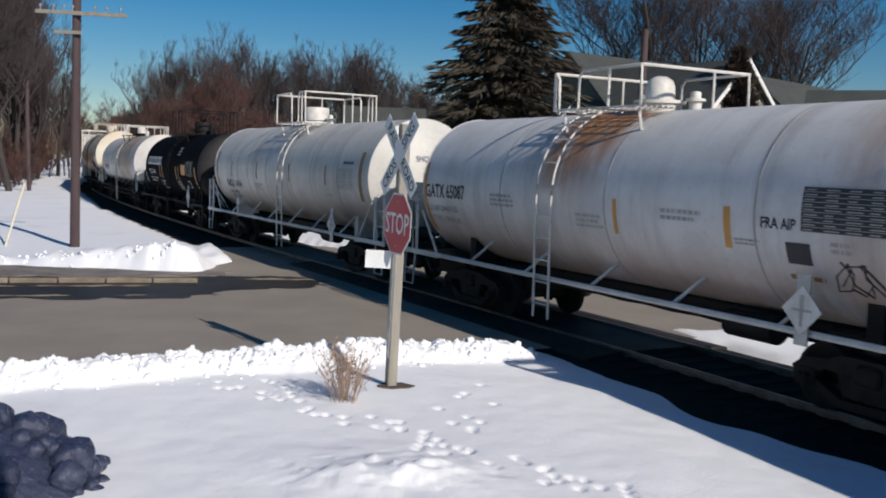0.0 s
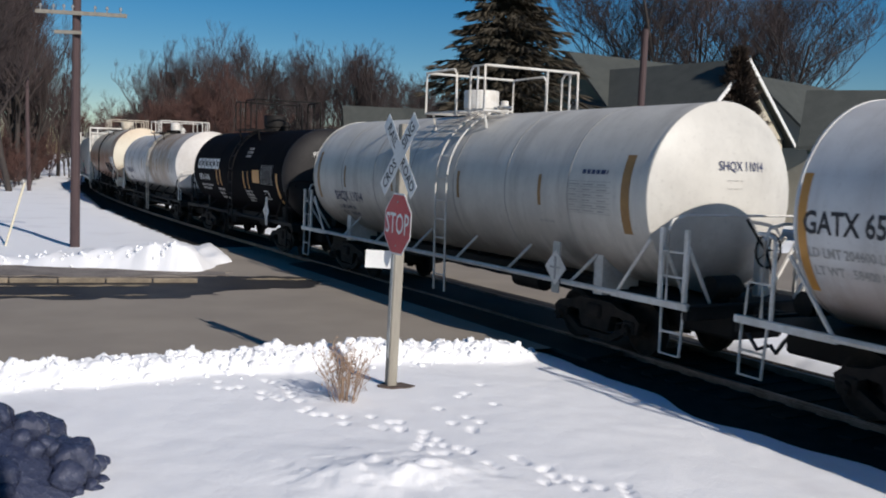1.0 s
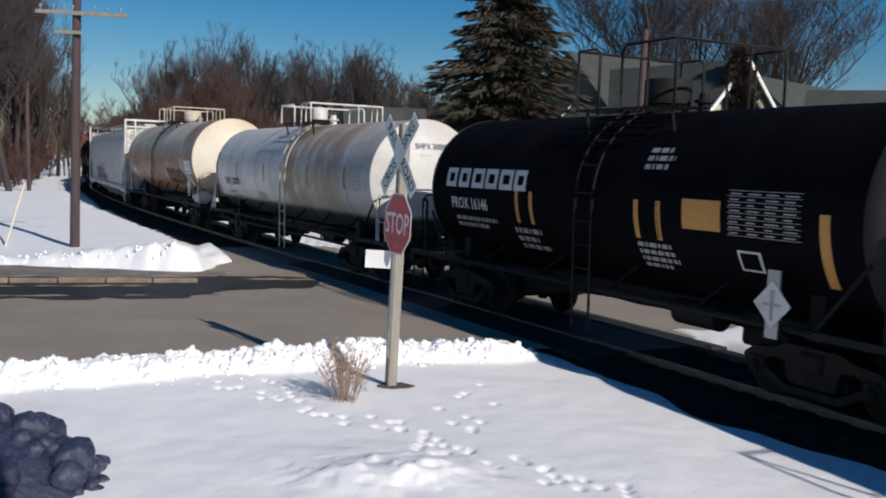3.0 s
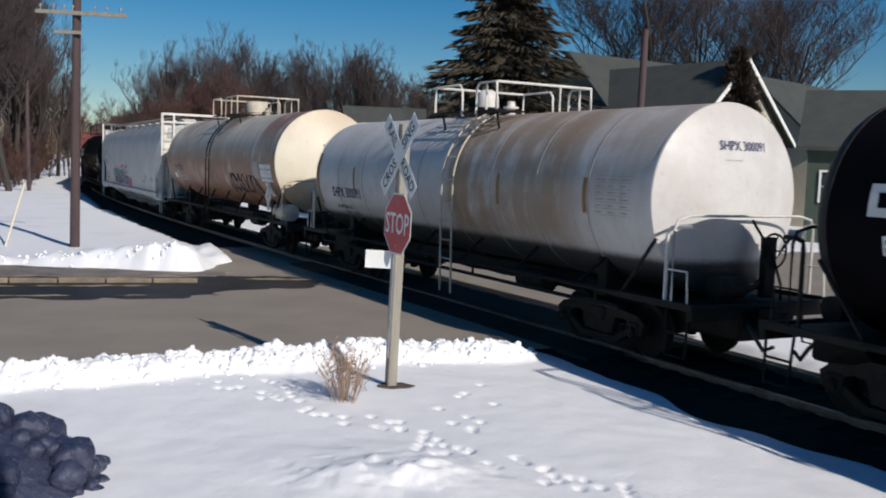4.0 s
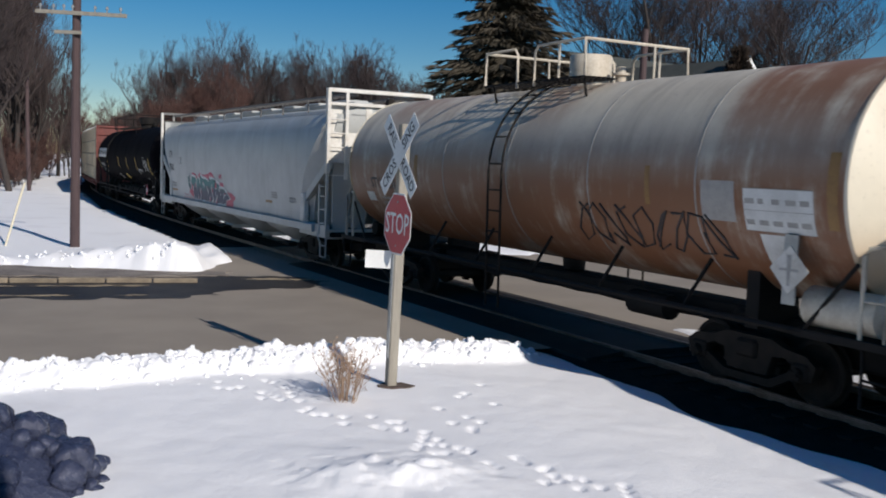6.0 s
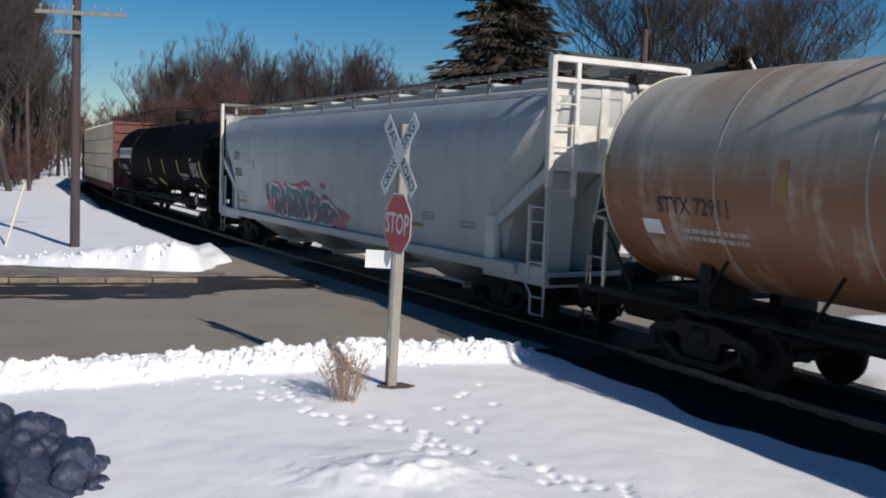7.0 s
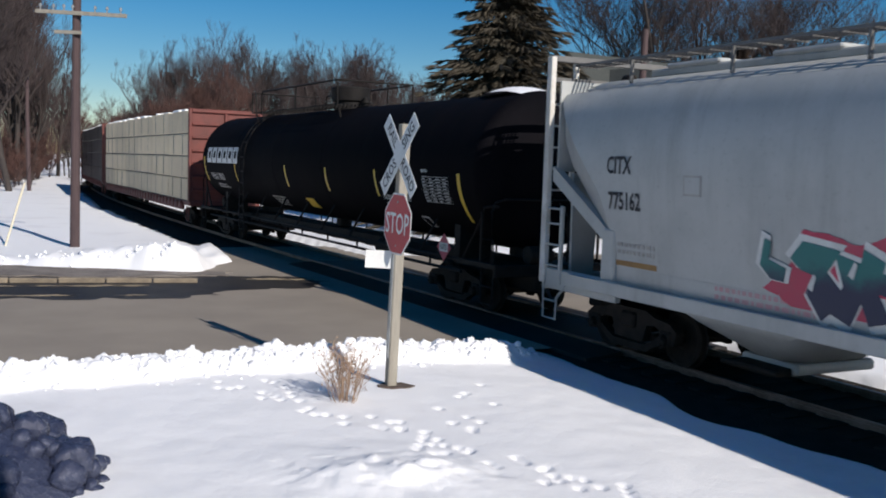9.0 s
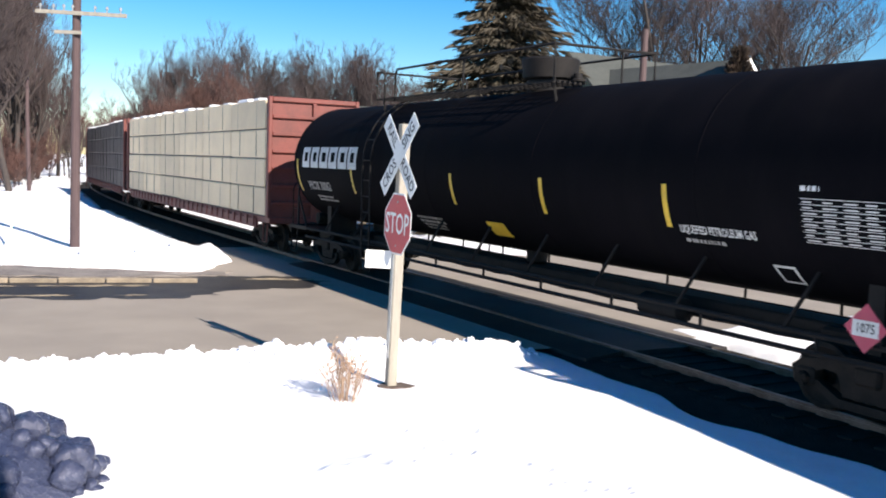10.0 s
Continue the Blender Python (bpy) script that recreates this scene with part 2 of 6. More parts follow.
def text_points(text, size, align="LEFT", squeeze=1.0, bold=0.022):
    """Flat lettering as vertices (u, v) and faces."""
    cu = bpy.data.curves.new("lettering", "FONT")
    cu.body, cu.size, cu.align_x, cu.align_y = text, size, align, "CENTER"
    cu.resolution_u, cu.offset = 2, size * bold
    ob = bpy.data.objects.new("lettering", cu)
    scene.collection.objects.link(ob)
    bpy.context.view_layer.update()
    me = ob.to_mesh()
    vs = [(p.co.x * squeeze, p.co.y) for p in me.vertices]
    fs = [tuple(p.vertices) for p in me.polygons]
    ob.to_mesh_clear()
    bpy.data.objects.remove(ob)
    bpy.data.curves.remove(cu)
    return vs, fs


# ---- the line of the track ----
STEP = 0.25
GRID = np.arange(-180, 300 + STEP, STEP)
_g = np.clip(GRID, -2, 70)
BEND = 0.00502 - 0.01836 * _g / 50 + 0.01334 * (_g / 50) ** 2 - 0.0117 * np.maximum(_g - 40, 0) / 50
BEND = np.where(GRID > 76, -0.0045, np.where(GRID < -14, 0.0, BEND))
_i0 = int(np.argmin(abs(GRID)))
TURN = np.concatenate([[0], np.cumsum((BEND[1:] + BEND[:-1]) / 2 * STEP)])
TURN += 2.0348 - TURN[_i0]
LINE_X = np.concatenate([[0], np.cumsum((np.cos(TURN[1:]) + np.cos(TURN[:-1])) / 2 * STEP)])
LINE_Y = np.concatenate([[0], np.cumsum((np.sin(TURN[1:]) + np.sin(TURN[:-1])) / 2 * STEP)])
LINE_X += 7.417 - LINE_X[_i0]
LINE_Y += 8.184 - LINE_Y[_i0]
SPEED, GAIN = 9.825, 0.00284


def on_line(s, side=0.0, z=0.0):
    """Point s metres back along the track, side metres towards the crossing sign."""
    x, y, a = (float(np.interp(s, GRID, q)) for q in (LINE_X, LINE_Y, TURN))
    return Vector((x - side * math.sin(a), y + side * math.cos(a), z))


def track_side(x, y):
    """Signed distance from the track's middle (positive on the sign's side), for arrays."""
    px, py, pa = LINE_X[::4], LINE_Y[::4], TURN[::4]
    out = np.empty(x.size)
    xf, yf = x.ravel(), y.ravel()
    for a in range(0, x.size, 4000):
        dx, dy = xf[a:a + 4000, None] - px, yf[a:a + 4000, None] - py
        k = np.argmin(dx * dx + dy * dy, axis=1)
        r = np.arange(len(k))
        out[a:a + 4000] = -dx[r, k] * np.sin(pa[k]) + dy[r, k] * np.cos(pa[k])
    return out.reshape(x.shape)


def value_noise(x, y, size, seed=0):
    """Smooth random field for arrays, about 0 to 1."""
    u, v = x / size + 1000, y / size + 1000
    i, j = np.floor(u), np.floor(v)
    fu, fv = u - i, v - j
    fu, fv = fu * fu * (3 - 2 * fu), fv * fv * (3 - 2 * fv)

    def h(a, b):
        w = np.sin(a * 127.1 + b * 311.7 + seed * 74.7) * 43758.5453
        return w - np.floor(w)
    return (h(i, j) * (1 - fu) + h(i + 1, j) * fu) * (1 - fv) + (h(i, j + 1) * (1 - fu) + h(i + 1, j + 1) * fu) * fv


def step_up(v, lo, hi):
    t = np.clip((v - lo) / (hi - lo), 0, 1)
    return t * t * (3 - 2 * t)


ROAD_A, ROAD_DIR = np.array([-6.16, 13.13]), np.array([0.876, 0.482])
ROAD_N = np.array([-0.482, 0.876])


def beyond(x, y, px, py, nx, ny):
    return (x - px) * nx + (y - py) * ny


_r = random.Random(12)
FOOTPRINTS = []
for (ax, ay), (bx, by), count in (((-2.8, 11.9), (-1.7, 11.1), 9), ((-2.3, 12.4), (-1.5, 11.3), 8), ((-1.6, 10.9), (-0.6, 10.3), 9), ((-0.5, 10.4), (0.3, 9.4), 11), ((-0.1, 9.5), (0.8, 9.0), 9), ((0.45, 12.6), (0.5, 10.8), 5), ((0.1, 11.0), (0.5, 10.0), 5), ((0.9, 9.1), (1.1, 8.6), 6), ((1.2, 8.6), (1.7, 8.2), 8)):
    for k in range(count):
        t = k / max(count - 1, 1)
        FOOTPRINTS.append((ax + (bx - ax) * t + _r.uniform(-0.22, 0.22), ay + (by - ay) * t + _r.uniform(-0.22, 0.22)))


def snow_height(x, y):
    d = track_side(x, y)
    n1, n2, n3 = value_noise(x, y, 0.9, 1), value_noise(x, y, 0.28, 2), value_noise(x, y, 4.0, 3)
    n4 = value_noise(x, y, 0.12, 4)
    wob = (n1 - 0.5) * 0.7 + (n2 - 0.5) * 0.25
    across = beyond(x, y, ROAD_A[0], ROAD_A[1], ROAD_N[0], ROAD_N[1])
    near = -across - 1.35 + wob * 0.3                              # yard with the sign
    far_left = np.minimum(beyond(x, y, -11.0, 23.9, -0.1, 0.995), -beyond(x, y, -6.1, 27.0, 0.95, -0.1)) + wob * 0.8
    far_left = np.where(d > 0, far_left, -9)
    near = np.where(d > 0, near, -9)
    other_r = np.where(d < 0, -beyond(x, y, 3.78, 17.6, -0.42, 0.9), -9) + wob
    other_l = np.where(d < 0, beyond(x, y, -3.0, 29.5, -0.42, 0.9), -9) + wob
    land = np.maximum(np.maximum(near, far_left), np.maximum(other_r, other_l))
    off_track = np.abs(d) - 1.62 - wob * 0.35 - 1.05 * step_up(y, 23, 28) * (d > 0)
    off_track = off_track - 0.75 * np.exp(-((x - 3.55) / 0.45) ** 2 - ((y - 11.9) / 0.75) ** 2) - 0.5 * np.exp(-((x - 4.3) / 0.4) ** 2 - ((y - 10.9) / 0.6) ** 2) + 0.25 * step_up(9.8 - y, 0, 1.5)
    cover = step_up(np.minimum(land, off_track * 1.2), -0.12, 0.3)
    chunk = np.maximum(value_noise(x, y, 0.42, 6) - 0.35, 0) * 0.12 + np.maximum(value_noise(x, y, 0.21, 7) - 0.45, 0) * 0.2 + np.maximum(n4 - 0.45, 0) * 0.2
    berm = np.exp(-((near - 0.45) / 0.42) ** 4) * (0.16 + 0.8 * chunk) * step_up(d, 1.7, 2.6)
    pile = np.exp(-((far_left - 0.9) / 0.9) ** 2) * (0.03 + 0.1 * n1 + chunk) * (d > 0)
    for px, py, rx, ry, hh in ((-7.1, 24.7, 1.0, 0.75, 0.42), (-8.6, 25.1, 1.3, 0.7, 0.24), (-6.9, 29.2, 0.7, 1.2, 0.2)):
        pile = pile + hh * np.exp(-((x - px) / rx) ** 2 - ((y - py) / ry) ** 2) * (0.75 + 0.5 * n2)
    prints = np.zeros_like(x)
    for px, py in FOOTPRINTS:
        prints += np.exp(-(((x - px) / 0.05) ** 2 + ((y - py) / 0.07) ** 2) ** 2)
    hump = 0.09 * np.exp(-((x + 0.45) / 0.8) ** 2 - ((y - 8.6) / 0.5) ** 2) * (0.2 + 1.3 * n2 + 0.5 * n1 + 0.5 * (n4 > 0.6) * n4)
    body = 0.04 - 0.11 * step_up(4.6 - d, 0, 2.0) * step_up(d, 0, 0.5) * step_up(19 - y, 0, 3) + 0.06 * (n3 - 0.5) + 0.02 * (n1 - 0.5) + 0.012 * (n2 - 0.5)
    rise = 2.6 * step_up(-x + 0.35 * y - 45, 0, 45) * step_up(y, 50, 100) * step_up(d, 4, 14)
    return -0.24 + cover * (0.17 + body + berm + pile + hump - 0.034 * np.minimum(prints, 1.2)) + rise * 0.25


def graded(lo, hi, fine_lo, fine_hi, fine, grow=1.12):
    mid = list(np.arange(fine_lo, fine_hi + fine / 2, fine))
    st, v, left = fine, fine_lo, []
    while v > lo:
        st *= grow
        v -= st
        left.append(v)
    st, v, right = fine, mid[-1], []
    while v < hi:
        st *= grow
        v += st
        right.append(v)
    return np.array(left[::-1] + mid + right)


def sheet(name, xs, ys, zs, material):
    nx, ny = len(xs), len(ys)
    gx, gy = np.meshgrid(xs, ys)
    co = np.stack([gx.ravel(), gy.ravel(), zs.ravel()], 1)
    k = (np.arange(ny - 1)[:, None] * nx + np.arange(nx - 1)[None, :]).ravel()
    quads = np.stack([k, k + 1, k + 1 + nx, k + nx], 1)
    me = bpy.data.meshes.new(name)
    me.from_pydata(co.tolist(), [], quads.tolist())
    me.materials.append(material)
    me.polygons.foreach_set("use_smooth", [True] * len(me.polygons))
    return new(name, me)


def build_ground():
    xs = graded(-900, 900, -5.6, 3.6, 0.034, 1.045)
    ys = graded(-300, 1500, 7.4, 15.2, 0.034, 1.04)
    gx, gy = np.meshgrid(xs, ys)
    ob = sheet("ground", xs, ys, snow_height(gx, gy), SNOW)
    return tagged(ob, "trodden white snow cover with lumpy ploughed edges", "snow ground", kind="structure")


def swept(profile, s0, s1, step=1.0):
    """Pushes a profile of (side, z) along the track."""
    sh = Shape()
    rings = []
    for s in np.arange(s0, s1 + step / 2, step):
        rings.append([on_line(s, a, z) for a, z in profile])
    return sh.loft(rings, True, True)


def build_track():
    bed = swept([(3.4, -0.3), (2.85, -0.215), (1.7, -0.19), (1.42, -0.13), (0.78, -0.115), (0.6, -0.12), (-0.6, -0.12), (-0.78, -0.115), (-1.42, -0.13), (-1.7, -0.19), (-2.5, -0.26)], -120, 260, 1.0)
    tagged(part("ballast", bed, BALLAST), "ballast bed of the railway track, shade darkened into its tone", "ballast", kind="structure")
    for side in (0.7175, -0.7175):
        prof = [(-0.07, -0.165), (0.07, -0.165), (0.07, -0.15), (0.012, -0.135), (0.012, -0.045), (0.036, -0.035), (0.036, -0.004), (0.028, 0.0), (-0.028, 0.0), (-0.036, -0.004), (-0.036, -0.035), (-0.012, -0.045), (-0.012, -0.135), (-0.07, -0.15)]
        tagged(part("rail", swept([(side + a, z) for a, z in prof], -120, 260, 1.0), RAILTOP), "worn steel running rail of the track", "rail", "rails", "structure")
    tie = Shape().box(-0.11, 0.11, -1.28, 1.28, -0.22, -0.1, bevel=0.01).mesh("railway_tie", TIE)
    holder = thing("track_ties", "dark creosoted timber ties under the rails", "railway ties", kind="structure")
    for k in range(150):
        s = -14 + k * 0.5
        if 8.0 < s < 22.5:
            continue
        a = float(np.interp(s, GRID, TURN))
        p = on_line(s)
        part("railway_tie", tie, None, holder, at=pose(p.x, p.y, 0, 0, 0, math.degrees(a)))


def build_road():
    o, u, v = Vector((*ROAD_A, 0)), Vector((*ROAD_DIR, 0)), Vector((*ROAD_N, 0))
    sh = Shape()
    us = np.linspace(-45, 70, 93)
    vs = np.linspace(-1.75, 16.5, 15)
    vv = []
    for b in vs:
        for a in us:
            p = o + u * a + v * b
            vv.append((p.x, p.y, -0.1))
    nx = len(us)
    sh.add(vv, [(j * nx + i, j * nx + i + 1, (j + 1) * nx + i + 1, (j + 1) * nx + i) for j in range(len(vs) - 1) for i in range(nx - 1)])
    tagged(part("road", sh, ASPHALT), "worn grey-brown asphalt road at the railway crossing", "road", kind="structure")
    # crossing surface between and beside the rails
    for lo, hi in ((0.79, 1.5), (-0.63, 0.63), (-1.5, -0.79)):
        tagged(part("crossing_panel", swept([(lo, -0.16), (hi, -0.16), (hi, -0.03 if abs(hi) < 1.4 else -0.094), (lo, -0.03 if abs(lo) < 1.4 else -0.094)], 8.2, 22.2, 1.0), WET),
               "dark asphalt filling beside the rails at the crossing", "crossing surface", "crossing fillings", "structure")


TIE = surface("creosoted timber", (0.018, 0.015, 0.014), (0.035, 0.03, 0.026), 0.95, 3, 30, 0.6, 0.01, spec=0.15)
build_ground()
build_track()
build_road()


def ragged(points, seed, size=0.25, cuts=7):
    """Roughens a closed outline."""
    rnd = random.Random(seed)
    out = []
    for (x0, y0), (x1, y1) in zip(points, points[1:] + points[:1]):
        for k in range(cuts):
            t = k / cuts
            out.append((x0 + (x1 - x0) * t + rnd.uniform(-size, size) * (k > 0) * 0.8, y0 + (y1 - y0) * t + rnd.uniform(-size, size) * (k > 0) * 0.5))
    return out



def build_road_edges():
    wet = ragged([(-13.5, 16.6), (-8.8, 18.75), (-5.4, 19.6), (-4.6, 21.2), (-2.6, 22.6), (-3.4, 23.9), (-5.5, 23.8), (-8.2, 24.3), (-13.5, 23.0)], 5, 0.35, 8)
    sh = Shape().plate(wet, "Z", -0.098, -0.094)
    tagged(part("wet_patch", sh, WET), "dark wet asphalt patch beside the road", "wet asphalt", kind="structure")
    slush = ragged([(-14.5, 21.6), (-10.0, 22.2), (-7.4, 22.7), (-5.6, 23.5), (-5.4, 24.3), (-7.5, 24.6), (-11.0, 24.4), (-14.5, 23.8)], 17, 0.28, 7)
    tagged(part("slush_strip", Shape().plate(slush, "Z", -0.096, -0.07), SLUSH), "grey-brown dirty slush along the road edge", "slush", kind="structure")
    kerb = thing("kerb", "worn tan concrete kerb stones beside the wet road edge", "kerb", kind="structure")
    u = Vector((0.963, 0.27, 0))
    stone = Shape().box(-0.5, 0.5, -0.09, 0.09, -0.16, 0.035, bevel=0.02).mesh("kerb_stone", KERB)
    for k in range(9):
        p = Vector((-14.2, 19.95, 0)) + u * (k * 1.03)
        part("kerb_stone", stone, None, kerb, at=pose(p.x, p.y, -0.02 - 0.006 * (k % 3), 0, 0.6 * (k % 2), 15.6 + (k * 7 % 3) - 1))
    rnd = random.Random(31)
    for (ax, ay), (bx, by), count in (((-13.0, 19.5), (-6.4, 21.5), 9), ((-13.0, 20.9), (-7.2, 22.6), 8), ((-12.0, 18.3), (-6.0, 20.0), 5), ((-4.8, 23.3), (-3.2, 23.5), 3)):
        for k in range(count):
            t = (k + rnd.uniform(0, 0.8)) / count
            x, y, ln = ax + (bx - ax) * t, ay + (by - ay) * t, rnd.uniform(0.3, 0.75)
            dx, dy = 0.93 * ln, 0.3 * ln
            w = rnd.uniform(0.06, 0.18)
            pts = [(x - dx, y - dy), (x, y - w), (x + dx, y + dy), (x + dx * 0.2, y + w * 1.3)]
            z = -0.0935 + 0.0004 * k
            tagged(part("sand_strip", Shape().plate(ragged(pts, 60 + k, 0.1, 6), "Z", z, z + 0.003), SAND), "sandy gravel strip on the wet road edge", "gravel strip", "gravel strips", "structure")


SLUSH = surface("dirty slush", (0.27, 0.235, 0.205), (0.12, 0.1, 0.088), 0.7, 1.3, 18, 0.7, 0.03)
KERB = surface("tan worn concrete", (0.32, 0.265, 0.19), (0.15, 0.122, 0.095), 0.9, 2, 30, 0.6, 0.01, random_tint=0.2)
build_road_edges()


def lump_mesh(rnd):
    bm = bmesh.new()
    bmesh.ops.create_icosphere(bm, subdivisions=1, radius=1)
    vs = [v.co * rnd.uniform(0.7, 1.25) for v in bm.verts]
    bm.verts.index_update()
    fs = [tuple(v.index for v in f.verts) for f in bm.faces]
    bm.free()
    return vs, fs


def build_snow_chunks():
    """Broken ploughed snow along the road's edges."""
    rnd = random.Random(40)
    kinds = [lump_mesh(rnd) for _ in range(6)]
    spots = []
    for _ in range(1900):
        a = rnd.uniform(-4.5, 9.2)
        b = -1.4 - abs(rnd.gauss(0.42, 0.27))
        p = ROAD_A + ROAD_DIR * a + ROAD_N * b
        spots.append((p[0], p[1], rnd.choice((0.022, 0.03, 0.04, 0.05, 0.07)) * rnd.uniform(0.7, 1.3)))
    for _ in range(160):
        p = (rnd.uniform(-13, -6.6), 24.3 + rnd.gauss(0.4, 0.35))
        spots.append((p[0], p[1], rnd.uniform(0.03, 0.09)))
    for _ in range(60):
        spots.append((rnd.uniform(1.2, 3.4), rnd.uniform(12.5, 16.6), rnd.uniform(0.02, 0.06)))
    xs, ys = np.array([q[0] for q in spots]), np.array([q[1] for q in spots])
    hs = snow_height(xs, ys)
    sh = Shape()
    for (x, y, r), h in zip(spots, hs):
        if h < -0.12:
            continue
        vs, fs = rnd.choice(kinds)
        sh.add(vs, fs, Matrix.Translation((x, y, h - r * 0.2)) @ Euler((rnd.random() * 6, rnd.random() * 6, rnd.random() * 6)).to_matrix().to_4x4() @ Matrix.Diagonal((r, r * rnd.uniform(0.7, 1.1), r * rnd.uniform(0.6, 0.9), 1)))
    ob = part("snow_chunks", sh, SNOW, smooth=180)
    tagged(ob, "broken lumps of ploughed snow along the road edges", "snow lumps", kind="stuff")
    soil = Shape().plate(ragged([(-0.78, 12.1), (-0.6, 12.02), (-0.36, 12.1), (-0.3, 12.2), (-0.5, 12.36), (-0.76, 12.28)], 8, 0.04, 4), "Z", -0.08, -0.022)
    tagged(part("soil_patch", soil, SOIL), "patch of bare dark soil round the sign post", "bare soil", kind="structure")


SOIL = surface("bare dark soil", (0.07, 0.05, 0.04), (0.12, 0.09, 0.075), 0.95, 4, 30, 0.8, 0.02)
build_snow_chunks()

# ---- railway cars; x is the way they go, -y the side of the sign, z = 0 on the rails ----
CARS = []          # (thing, s of its middle at the start, distance of the trucks from the middle, wheelsets)


def build_truck_meshes():
    sh = Shape()
    y = 0.0
    out = [(-1.05, 0.36), (-1.1, 0.55), (-0.95, 0.66), (-0.6, 0.7), (-0.4, 0.78), (0.4, 0.78), (0.6, 0.7), (0.95, 0.66), (1.1, 0.55), (1.05, 0.36), (0.86, 0.36), (0.8, 0.5), (0.62, 0.58), (0.42, 0.56), (0.34, 0.3), (-0.34, 0.3), (-0.42, 0.56), (-0.62, 0.58), (-0.8, 0.5), (-0.86, 0.36)]
    sh.plate(out, "Y", -0.07, 0.07)
    sh.plate([(-0.86, 0.4), (-0.42, 0.16), (0.42, 0.16), (0.86, 0.4), (0.7, 0.42), (0.38, 0.26), (-0.38, 0.26), (-0.7, 0.42)], "Y", -0.072, 0.072)
    for x in (-0.87, 0.87):
        sh.box(x - 0.13, x + 0.13, -0.11, 0.11, 0.33, 0.56, bevel=0.03)
        sh.spin([(-0.14, 0.02), (-0.14, 0.09), (0.12, 0.1)], 10, "Y", Matrix.Translation((x, 0, WHEEL_R)))
    side = sh.mesh("side_frame", TRUCK, 30)
    bol = Shape().box(-0.18, 0.18, -1.15, 1.15, 0.48, 0.72, bevel=0.04).box(-0.3, 0.3, -0.3, 0.3, 0.7, 0.86, bevel=0.05)
    spring = Shape().spin([(0.28 + 0.02 * k, 0.055 + 0.014 * (k % 2)) for k in range(11)], 8, "Z")
    wheel = Shape()
    for y, d in ((-0.72, -1), (0.72, 1)):
        prof = [(0.0, 0.06), (0.0, 0.12), (0.03, 0.16), (0.02, 0.32), (-0.01, 0.36), (0.0, 0.415), (0.1, 0.42), (0.115, 0.445), (0.13, 0.43), (0.125, 0.36), (0.08, 0.32), (0.08, 0.15), (0.14, 0.1)]
        wheel.spin([(y - d * (a - 0.06), r) for a, r in prof], 28, "Y")
        wheel.tube([(0, y, 0), (0, y + d * 0.46, 0)], 0.075, 10)
        wheel.box(-0.09, 0.09, y + d * 0.46, y + d * 0.48, -0.025, 0.025).box(-0.025, 0.025, y + d * 0.46, y + d * 0.48, -0.09, 0.09)
    wheel.tube([(0, -0.75, 0), (0, 0.75, 0)], 0.08, 10)
    beam = Shape().box(-0.06, 0.06, -0.95, 0.95, 0.3, 0.42, bevel=0.02).box(-0.1, 0.1, -0.62, -0.5, 0.2, 0.62, bevel=0.02).box(-0.1, 0.1, 0.5, 0.62, 0.2, 0.62, bevel=0.02)
    beam.tube([(0, -0.9, 0.34), (0.22, 0, 0.36), (0, 0.9, 0.34)], 0.035, 6)
    TRUCK_EXTRA.append(beam.mesh("brake_beam", TRUCK, 30))
    return side, bol.mesh("truck", TRUCK, 30), spring.mesh("spring", TRUCK, 40), wheel.mesh("wheelset", TRUCK, 35)


WHEEL_R = 0.42
TRUCK_EXTRA = []
SIDE_MESH, BOLSTER_MESH, SPRING_MESH, WHEEL_MESH = build_truck_meshes()


def add_trucks(car, at):
    wheels = []
    for x in (-at, at):
        t = part("truck", BOLSTER_MESH, None, car, "black cast steel wheel truck", at=pose(x, 0, 0))
        for y in (-1.02, 1.02):
            part("side_frame", SIDE_MESH, None, t, at=pose(0, y, 0))
            for sx in (-0.17, 0.0, 0.17):
                part("spring", SPRING_MESH, None, t, at=pose(sx, y, 0))
        for turn in (0, 180):
            part("brake_beam", TRUCK_EXTRA[0], None, t, at=pose(0.36 if turn else -0.36, 0, 0, 0, 0, turn))
        for dx in (-0.87, 0.87):
            w = part("wheelset", WHEEL_MESH, None, t, at=pose(dx, 0, WHEEL_R))
            wheels.append((w, dx))
    return wheels


def wrap(points, R, zc, x0, v0, lift=0.006):
    """Lays flat points (u, v) on the tank's near flank, v measured round it from the middle line."""
    out = []
    for u, v in points:
        a = (v + v0) / R
        out.append((x0 + u, -(R + lift) * math.cos(a), zc + (R + lift) * math.sin(a)))
    return out


def tank_text(car, R, zc, x, v, text, size, material, name="lettering", squeeze=0.85, align="LEFT", lift=0.006):
    pts, fs = text_points(text, size, align, squeeze)
    return part(name, Shape().add(wrap(pts, R, zc, x, v, lift), fs), material, car)


def tank_panel(car, R, zc, x0, x1, v0, v1, material, name="marking", lift=0.005, label=""):
    sh = Shape()
    nv, nu = max(2, int(abs(v1 - v0) / 0.1) + 1), 2
    pts = [(x0 + (x1 - x0) * i / (nu - 1), v0 + (v1 - v0) * j / (nv - 1)) for j in range(nv) for i in range(nu)]
    sh.add(wrap(pts, R, zc, 0, 0, lift), [(j * nu, j * nu + 1, j * nu + nu + 1, j * nu + nu) for j in range(nv - 1)])
    return part(name, sh, material, car, label)


